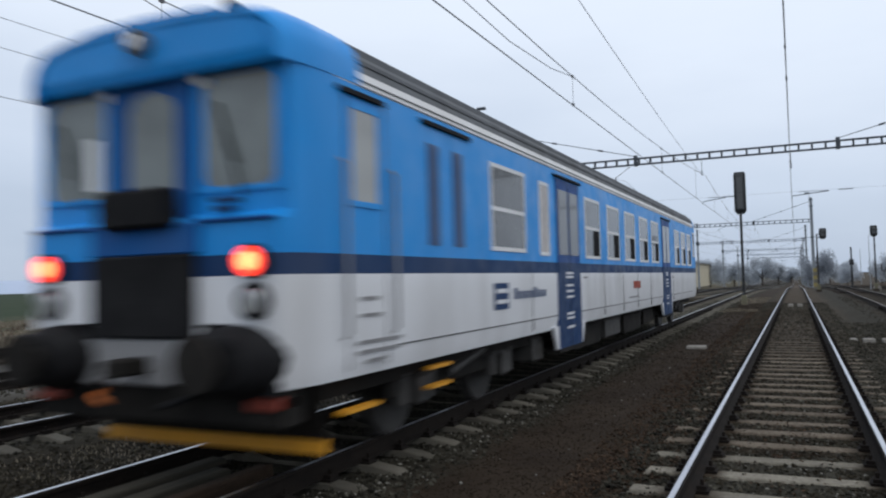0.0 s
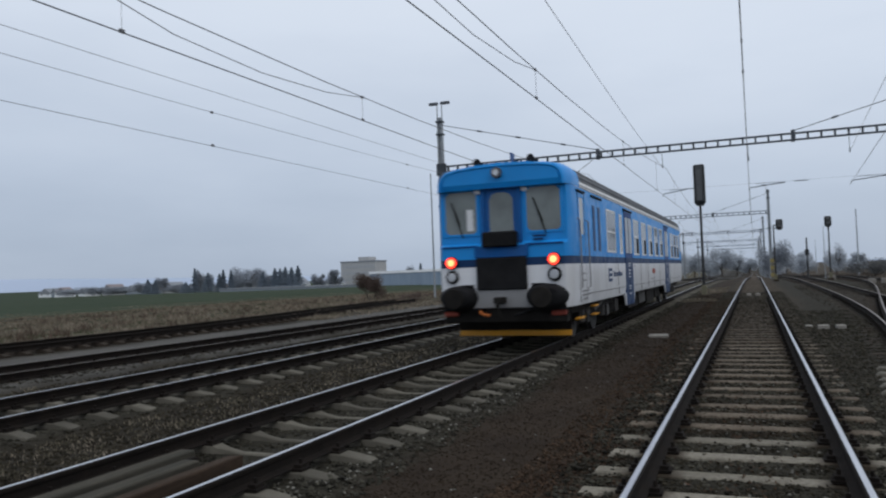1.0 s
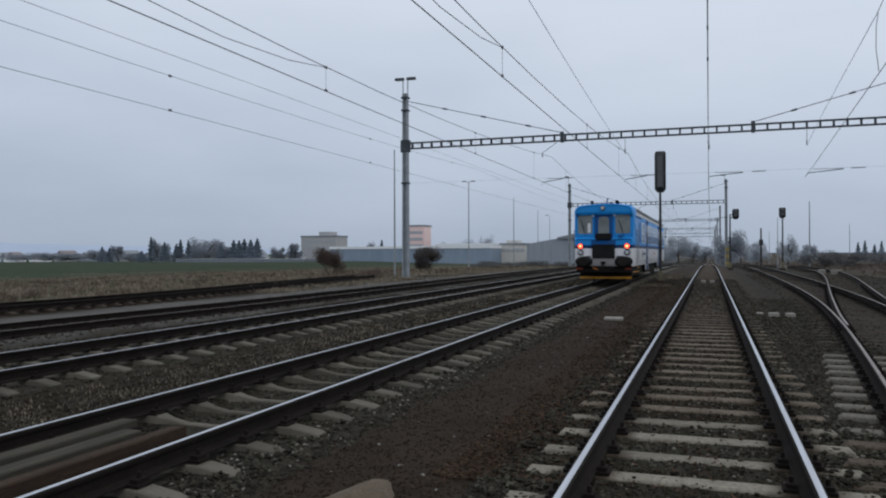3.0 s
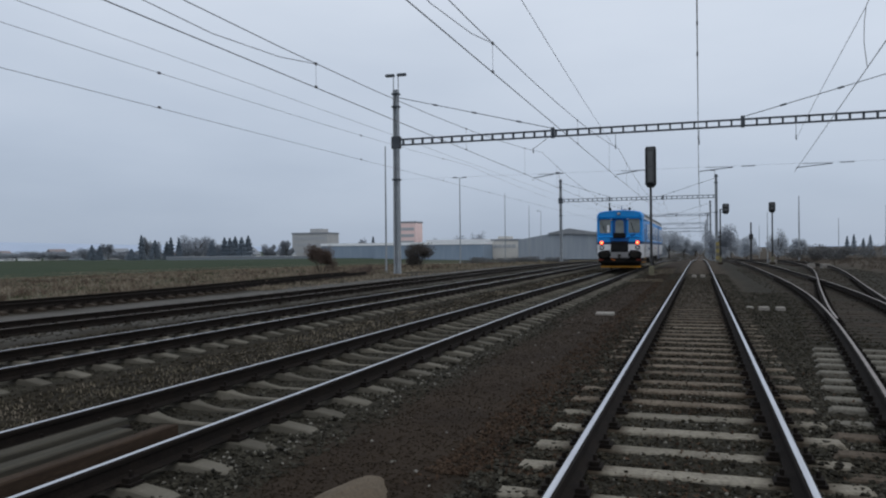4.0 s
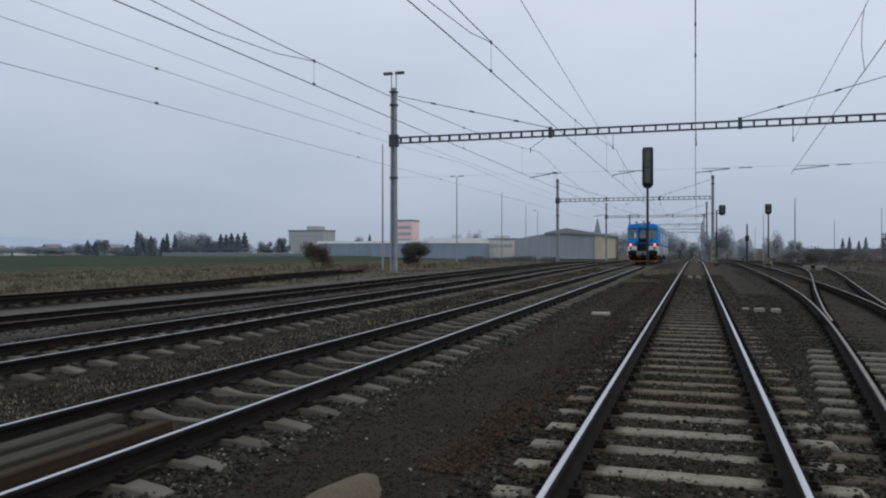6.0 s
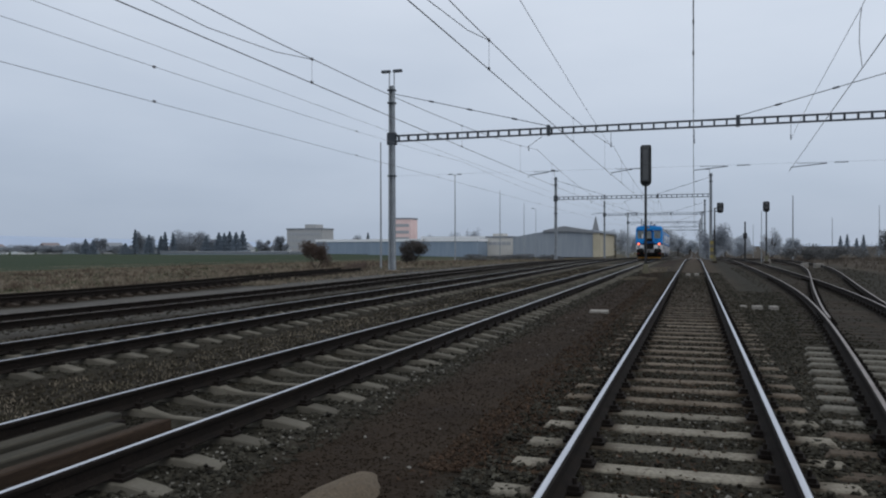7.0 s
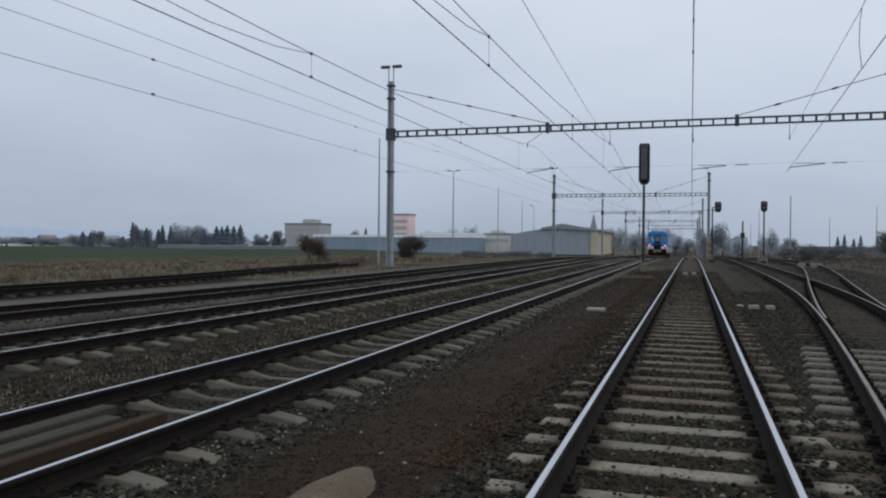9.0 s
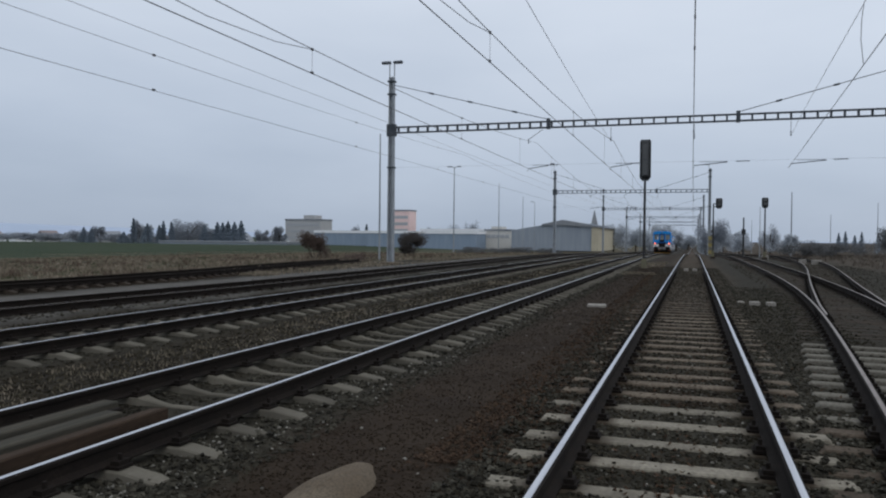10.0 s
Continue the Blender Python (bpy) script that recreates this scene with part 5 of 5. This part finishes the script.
def tree(name, label, category, x, y, w, h, n, seed, mat, leaf, kind="round", group="", z=None):
    t = thing(name, label, category, (x, y, (ground_z(x, y) if z is None else z) - 0.05), group)
    rnd = random.Random(seed)
    trunk = Shape()
    base = h * (0.3 if kind == "round" else 0.08)
    bush = category == "bush"
    if not bush:
        trunk.tube([(0, 0, 0), (rnd.uniform(-0.1, 0.1), 0, base), (0, 0, h * 0.75)], [0.035 * h, 0.026 * h, 0.006 * h], 7)
    for k in range(7 if kind == "round" else 0):
        a = rnd.uniform(0, 6.28)
        r = w * rnd.uniform(0.2, 0.42)
        z0 = 0.0 if bush else base * rnd.uniform(0.7, 1.3)
        trunk.tube([(0, 0, z0), (r * 0.5 * math.cos(a), r * 0.5 * math.sin(a), z0 + h * 0.22), (r * math.cos(a), r * math.sin(a), z0 + h * 0.5)], [0.016 * h, 0.011 * h, 0.004 * h], 5)
    part("trunk", trunk, BARK, t)
    part("crown", crown_mesh("crown", w, h, n, seed, mat, leaf, kind), None, t)
    return t


tree("bush", "leafless reddish-brown bush in dry grass", "bush", -29.9, 57.0, 2.3, 2.5, 11000, 21, TWIG_RED, 0.07)
tree("bush", "dense dark leafless bush beside the mast", "bush", -31.4, 84.0, 3.6, 2.8, 10000, 22, TWIG, 0.10)
for bx, by, bw, bh, sd in ((11.6, 92, 5.0, 1.9, 23), (15.5, 96, 5.0, 1.6, 24), (18.5, 60, 4.5, 1.5, 25), (22, 64, 5.0, 1.7, 26), (27, 90, 6.0, 1.8, 27), (34, 100, 7.0, 2.2, 28), (26, 130, 8.0, 2.5, 29)):
    tree("bush", "low brown leafless thicket beside the yard", "bush", bx, by, bw, bh, 2600, sd, TWIG if by < 80 else TWIG_MID, 0.13, group="thickets")
for bx, by, bw, bh, sd in ((-37, 130, 6.0, 1.5, 33), (-32, 133, 6.0, 1.2, 34), (-28, 128, 5.0, 1.4, 35), (-24.5, 136, 4.5, 1.2, 36)):
    tree("bush", "low brown leafless thicket before the shed", "bush", bx, by, bw, bh, 2600, sd, TWIG_MID, 0.13, group="thickets")
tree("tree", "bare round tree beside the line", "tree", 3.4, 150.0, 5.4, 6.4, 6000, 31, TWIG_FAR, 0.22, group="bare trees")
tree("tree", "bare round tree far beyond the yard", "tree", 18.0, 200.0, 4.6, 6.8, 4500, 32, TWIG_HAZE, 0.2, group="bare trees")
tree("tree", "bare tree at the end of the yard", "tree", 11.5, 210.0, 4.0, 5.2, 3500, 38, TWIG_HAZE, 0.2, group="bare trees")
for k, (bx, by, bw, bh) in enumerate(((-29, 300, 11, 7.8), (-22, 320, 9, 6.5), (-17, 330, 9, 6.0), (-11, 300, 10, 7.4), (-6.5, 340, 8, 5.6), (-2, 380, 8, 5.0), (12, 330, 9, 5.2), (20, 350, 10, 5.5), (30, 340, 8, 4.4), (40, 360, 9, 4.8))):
    tree("tree", "bare tree in the distance, its crown paled as by haze", "tree", bx, by, bw, bh * 1.2 + 1.6, 4500, 41 + k, TWIG_HAZE, 0.42, group="distant trees", z=ground_z(bx, by))
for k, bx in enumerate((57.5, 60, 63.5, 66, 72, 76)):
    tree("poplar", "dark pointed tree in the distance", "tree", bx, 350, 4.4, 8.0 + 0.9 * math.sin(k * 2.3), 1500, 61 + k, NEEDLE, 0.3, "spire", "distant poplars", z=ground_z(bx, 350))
tree("tree", "ragged leafless tree at the edge of the yard", "tree", 28.2, 130.0, 4.2, 4.6, 4500, 78, TWIG_MID, 0.16, group="bare trees")
# trees of the town: x, height, width, whether a conifer
TOWN = ((-292, 3.0, 16, 0), (-279, 3.5, 13, 0), (-270, 3.9, 8.5, 0), (-260, 3.7, 12, 0), (-250, 4.4, 8, 0), (-247, 6.1, 3.3, 1), (-243, 5.6, 2.7, 1), (-238, 6.1, 5, 0),
        (-231, 3.4, 7, 0), (-226, 4.3, 3.8, 1), (-221, 9.8, 2.6, 1), (-219, 8.1, 3.7, 0), (-216, 6.7, 5.7, 0), (-214, 7.6, 4.2, 1), (-208, 7.1, 3.1, 1), (-206, 8.7, 2.8, 1),
        (-202, 8.2, 2.5, 1), (-198, 6.1, 7, 0), (-194, 8.2, 10, 0), (-189, 8.6, 10, 0), (-186, 7.0, 3.7, 1), (-183, 5.6, 5, 0), (-180, 8.3, 4.2, 1), (-177.5, 8.1, 4.0, 1),
        (-175, 8.7, 4.2, 1), (-172, 8.3, 4.4, 1), (-169, 8.9, 4.2, 1), (-159, 5.5, 4.5, 0), (-152, 6.4, 5, 0))
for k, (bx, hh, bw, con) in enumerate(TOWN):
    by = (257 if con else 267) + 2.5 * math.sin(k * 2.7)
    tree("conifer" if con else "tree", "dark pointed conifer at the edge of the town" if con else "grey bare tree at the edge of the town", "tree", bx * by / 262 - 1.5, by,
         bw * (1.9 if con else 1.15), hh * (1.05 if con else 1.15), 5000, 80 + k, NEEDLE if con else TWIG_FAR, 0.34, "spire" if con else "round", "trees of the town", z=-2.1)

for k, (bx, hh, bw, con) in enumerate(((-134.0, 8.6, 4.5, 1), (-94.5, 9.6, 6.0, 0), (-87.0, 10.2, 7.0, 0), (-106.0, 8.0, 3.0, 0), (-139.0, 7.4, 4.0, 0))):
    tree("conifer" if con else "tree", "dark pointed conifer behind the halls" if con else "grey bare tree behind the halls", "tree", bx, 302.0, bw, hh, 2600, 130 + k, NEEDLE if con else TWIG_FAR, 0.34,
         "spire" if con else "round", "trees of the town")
tree("bush", "low reddish weeds at the foot of the mast", "bush", -22.9, 50.0, 2.2, 0.9, 1500, 140, TWIG_RED, 0.06)

# ---- poles ----


def pole(x, y, top, label, arms=(), r=0.07, lean=0.0, mat=None):
    p = thing("lamp_post", label, "lamp post", (x, y, 0), group="lamp posts")
    z0 = ground_z(x, y) - 0.2
    part("shaft", Shape().tube([(0, 0, z0), (0, 0, top * 0.5), (lean, 0, top)], [r, r * 0.8, r * 0.55], 8), STEEL, p, smooth=True)
    for u in arms:
        part("arm", Shape().tube([(lean, 0, top - 0.1), (lean + u * 0.6, 0, top + 0.1)], r * 0.4, 6), STEEL, p)
        part("lamp_head", Shape().box(*sorted((lean + u * 0.5, lean + u * 1.25)), -0.16, 0.16, top + 0.04, top + 0.2, bevel=0.04), STEEL_DARK, p)
    return p


pole(-23.2, 55.0, 9.55, "slim grey lamp post in the grass", (), 0.085)
pole(-40.6, 130.0, 14.1, "tall grey lamp post with two arms", (-1, 1), 0.13)
pole(-42.3, 170.0, 14.1, "tall thin grey post in the distance", (), 0.12)
pole(-47.5, 220.0, 13.9, "thin grey post in the distance", (), 0.12)
pole(-45.0, 225.0, 12.4, "thin grey lamp post in the distance", (-1,), 0.1)
pole(12.5, 110.0, 8.0, "slim grey post beside the yard", (), 0.10)
pole(7.1, 90.0, 5.2, "thin grey rod beside a signal", (), 0.05)
pole(29.6, 190.0, 7.6, "thin distant post behind the thickets", (), 0.09)
pole(39.0, 190.0, 10.2, "thin distant post behind the thickets", (), 0.10)
pole(16.5, 240.0, 7.5, "thin grey post in the distance", (), 0.09)
pole(-23.5, 300.0, 9.0, "thin grey post in the distance", (), 0.09)
relay = thing("relay_post", "short dark signal post in the yard", "post", (7.2, 120, -0.5))
part("shaft", Shape().tube([(0, 0, -0.4), (0, 0, 5.4)], [0.16, 0.10], 8), SIGNAL_BLACK, relay)
part("housing", Shape().box(-0.28, 0.28, -0.2, 0.2, 2.9, 3.7, bevel=0.04), SIGNAL_BLACK, relay)
STRIPE = painted("warning_yellow", (0.24, 0.19, 0.06), 0.6)
marker = thing("marker_post", "short post striped yellow and grey beside the gantry", "marker post", (2.25, 104, -0.3))
for k in range(6):
    part("band", Shape().box(-0.22, 0.22, -0.1, 0.1, -0.4 + 0.45 * k, 0.05 + 0.45 * k), STRIPE if k % 2 else CONCRETE_NEW, marker)

# ---- buildings beyond the field ----
# Grey walls, dark roofs and panes carry distance haze in their base colours.
WALL_BEIGE = surface("beige_render", (0.40, 0.405, 0.41), (0.45, 0.45, 0.455), 0.9, coarse=0.4, fine=3, c3=(0.36, 0.365, 0.37), bump=0)
WALL_CREAM = surface("cream_render", (0.56, 0.55, 0.52), (0.62, 0.61, 0.58), 0.9, coarse=0.4, fine=3, c3=(0.50, 0.49, 0.47), bump=0)
WALL_PINK = surface("salmon_render", (0.74, 0.55, 0.53), (0.78, 0.60, 0.57), 0.9, coarse=0.4, fine=3, bump=0)
WALL_BLUE = surface("pale_blue_cladding", (0.215, 0.275, 0.35), (0.255, 0.315, 0.39), 0.8, coarse=0.3, fine=2, stretch=(3, 3, 0.3), bump=0)
WALL_GREY = surface("grey_cladding", (0.245, 0.28, 0.325), (0.29, 0.325, 0.365), 0.8, coarse=0.3, fine=2, stretch=(3, 3, 0.3), bump=0)
ROOF_PALE = surface("pale_sheet_roof", (0.76, 0.78, 0.80), (0.82, 0.83, 0.85), 0.6, coarse=0.3, fine=2, bump=0)
ROOF_DARK = surface("hazed_roof", (0.21, 0.225, 0.25), (0.25, 0.265, 0.285), 0.9, coarse=0.4, fine=3, bump=0)
ROOF_RED = surface("tile_roof", (0.22, 0.19, 0.19), (0.26, 0.22, 0.22), 0.9, coarse=0.4, fine=3, bump=0)
WIN_DARK = surface("hazed_panes", (0.34, 0.36, 0.385), (0.39, 0.40, 0.42), 0.4, coarse=0.4, fine=3, bump=0)


def windows(parent, xs, zs, y, w, h):
    me = Shape().box(-w / 2, w / 2, -0.06, 0.05, 0, h).mesh("window", WIN_DARK)
    for x in xs:
        for z in zs:
            part("window", me, None, parent, m=pose(x, y, z))


def flat_block(name, label, x0, x1, y, z1, wall, depth=14.0, extra=None, rows=(), cols=0, z0=-2.6):
    b = thing(name, label, "building", ((x0 + x1) / 2, y, 0))
    h = (x1 - x0) / 2
    part("wall", Shape().box(-h, h, 0, depth, z0, z1), wall, b)
    part("roof", Shape().box(-h - 0.2, h + 0.2, -0.2, depth + 0.2, z1, z1 + (0.95 if wall is WALL_BLUE else 0.6)), ROOF_DARK if wall is not WALL_BLUE else ROOF_PALE, b)
    if extra:
        part("roof_house", Shape().box(extra[0], extra[1], 2, 9, z1 + 0.6, z1 + extra[2]), wall, b)
    if cols:
        windows(b, np.linspace(-h + 1.6, h - 1.6, cols), rows, -0.02, 1.5, 1.2)
    return b


flat_block("apartment_block", "wide beige block with a lift house on its roof", -172.5, -155.0, 300, 8.6, WALL_BEIGE, 11, (-0.8, 4.6, 2.3), (0.4, 3.2, 6.0), 9)
flat_block("apartment_block", "narrow salmon-pink block of flats", -121.0, -113.4, 300, 12.6, WALL_PINK, 8, None, (1.0, 3.8, 6.6, 9.4), 4)
flat_block("storage_hall", "long low pale blue hall with a white roof", -138, -108, 262, 2.9, WALL_BLUE, 18)
flat_block("storage_hall", "long low grey-blue hall with a white roof edge", -113, -71.5, 255, 2.9, WALL_BLUE, 18)
flat_block("storage_hall", "further hall with a white roof", -105, -70, 290, 4.2, WALL_BLUE, 18)
flat_block("workshop", "small cream workshop with grey window openings", -72, -62, 268, 4.2, WALL_CREAM, 10, (-3.0, 1.0, 1.6), (1.6,), 5)
flat_block("storage_hall", "low grey hall behind the field", -196, -140, 245, -1.25, WALL_GREY, 12)

shed = thing("shed", "large grey shed with a low curved roof", "shed", (-43.5, 250, 0))
arc = [(-14.3, -2.4)] + [(-14.3 + 26.6 * k, 3.6 + 3.0 * math.sin(min(1, 0.12 + k) * math.pi / 2 + 0.25 * k)) for k in np.linspace(0, 1, 9)] + [(12.3, -2.4)]
part("wall", Shape().loft([[(x, 0, z) for x, z in arc], [(x, 60, z) for x, z in arc]]), WALL_GREY, shed)
part("gable", Shape().box(12.35, 14.6, -0.3, 55, -2.4, 5.4), surface("ochre_render", (0.42, 0.38, 0.29), (0.47, 0.43, 0.33), 0.9, coarse=0.4, fine=3, bump=0), shed, "cream end wall")
part("roof", Shape().loft([[(x, y, z + dz) for x, z, dz in ((-4, 6.2, 0.15), (3, 6.9, 0.9), (15.2, 5.3, 0.3), (15.2, 5.3, 0.0), (3, 6.0, 0.0), (-4, 5.9, 0.0))] for y in (-0.6, 55)]), ROOF_DARK, shed, "dark ridge roof")
spire = thing("church_tower", "slender dark church spire behind the shed", "church tower", (-51, 420, 0))
part("tower", Shape().box(-1.6, 1.6, -1.6, 1.6, -2, 9.5), WALL_GREY, spire)
part("spire", Shape().loft([[(-1.7, -1.7, 9.5), (1.7, -1.7, 9.5), (1.7, 1.7, 9.5), (-1.7, 1.7, 9.5)], [(-0.08, -0.08, 17.5), (0.08, -0.08, 17.5), (0.08, 0.08, 17.5), (-0.08, 0.08, 17.5)]]), ROOF_DARK, spire)


def house(x, y, w, h, wall, roof, seed):
    b = thing("house", "small distant house with a pitched roof", "house", (x, y, -2.2), group="houses of the town", rz=random.Random(seed).uniform(-20, 20))
    part("wall", Shape().box(-w / 2, w / 2, 0, 8, -0.6, h), wall, b)
    part("roof", Shape().loft([[(-w / 2 - 0.3, y0, h), (w / 2 + 0.3, y0, h), (0, y0, h + w * 0.38)] for y0 in (-0.3, 8.3)]), roof, b)
    windows(b, (-w / 4, w / 4), (0.9,), -0.02, 1.0, 1.1)
    return b


for k in range(15):
    rnd = random.Random(500 + k)
    house(-345 + 12.5 * k + rnd.uniform(-2, 2), 276 + rnd.uniform(0, 14), rnd.uniform(5, 9), rnd.uniform(1.4, 2.4), rnd.choice((WALL_BEIGE, WALL_GREY, ROOF_PALE)), rnd.choice((ROOF_RED, ROOF_DARK, ROOF_DARK)), k)


def hills():
    """Far wooded hills closing the horizon; two kilometres of winter haze is put into their colour."""
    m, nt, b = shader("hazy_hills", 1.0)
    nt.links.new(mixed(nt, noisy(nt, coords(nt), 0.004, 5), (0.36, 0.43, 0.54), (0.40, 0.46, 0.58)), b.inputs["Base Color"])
    s = Shape()
    n = 120
    ring = []
    for k in range(n + 1):
        a = radians(-150 + 300 * k / n) + math.pi / 2
        h = 34 * min(1, max(0, (math.degrees(a) - 112) / 30)) + 12 * noise.noise((math.cos(a) * 2.5, math.sin(a) * 2.5, 4.0))
        ring.append((2600 * math.cos(a), 2600 * math.sin(a), max(-2, h)))
    s.loft([[(x, y, -6) for x, y, z in ring], [(x * 1.02, y * 1.02, z * 0.7) for x, y, z in ring], [(x * 1.06, y * 1.06, z) for x, y, z in ring]], caps=False, closed=False)
    return tagged(part("backdrop", s, m, smooth=True), "pale blue hills on the horizon", "hills", kind="structure")


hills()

def motions():
    """The railcar runs away from the camera along its track, gathering speed."""
    walk(railcar_thing, [(t, pose(-4.57, y, grade(y + 3.7), math.degrees(math.atan((grade(y + 20.9) - grade(y + 3.7)) / 17.2)))) for t, y in RUN])


RUN = [
    (0.0, 4.44),
    (0.5, 9.35),
    (1.0, 14.47),
    (1.5, 19.65),
    (2.0, 25.06),
    (2.5, 30.57),
    (3.0, 36.09),
    (3.5, 41.84),
    (4.0, 47.70),
    (4.5, 53.69),
    (5.0, 59.81),
    (5.5, 66.03),
    (6.0, 72.38),
    (6.5, 78.84),
    (7.0, 85.40),
    (7.5, 92.08),
    (8.0, 98.86),
    (8.5, 105.74),
    (9.0, 112.72),
    (9.5, 119.80),
    (10.0, 126.97),
]
motions()
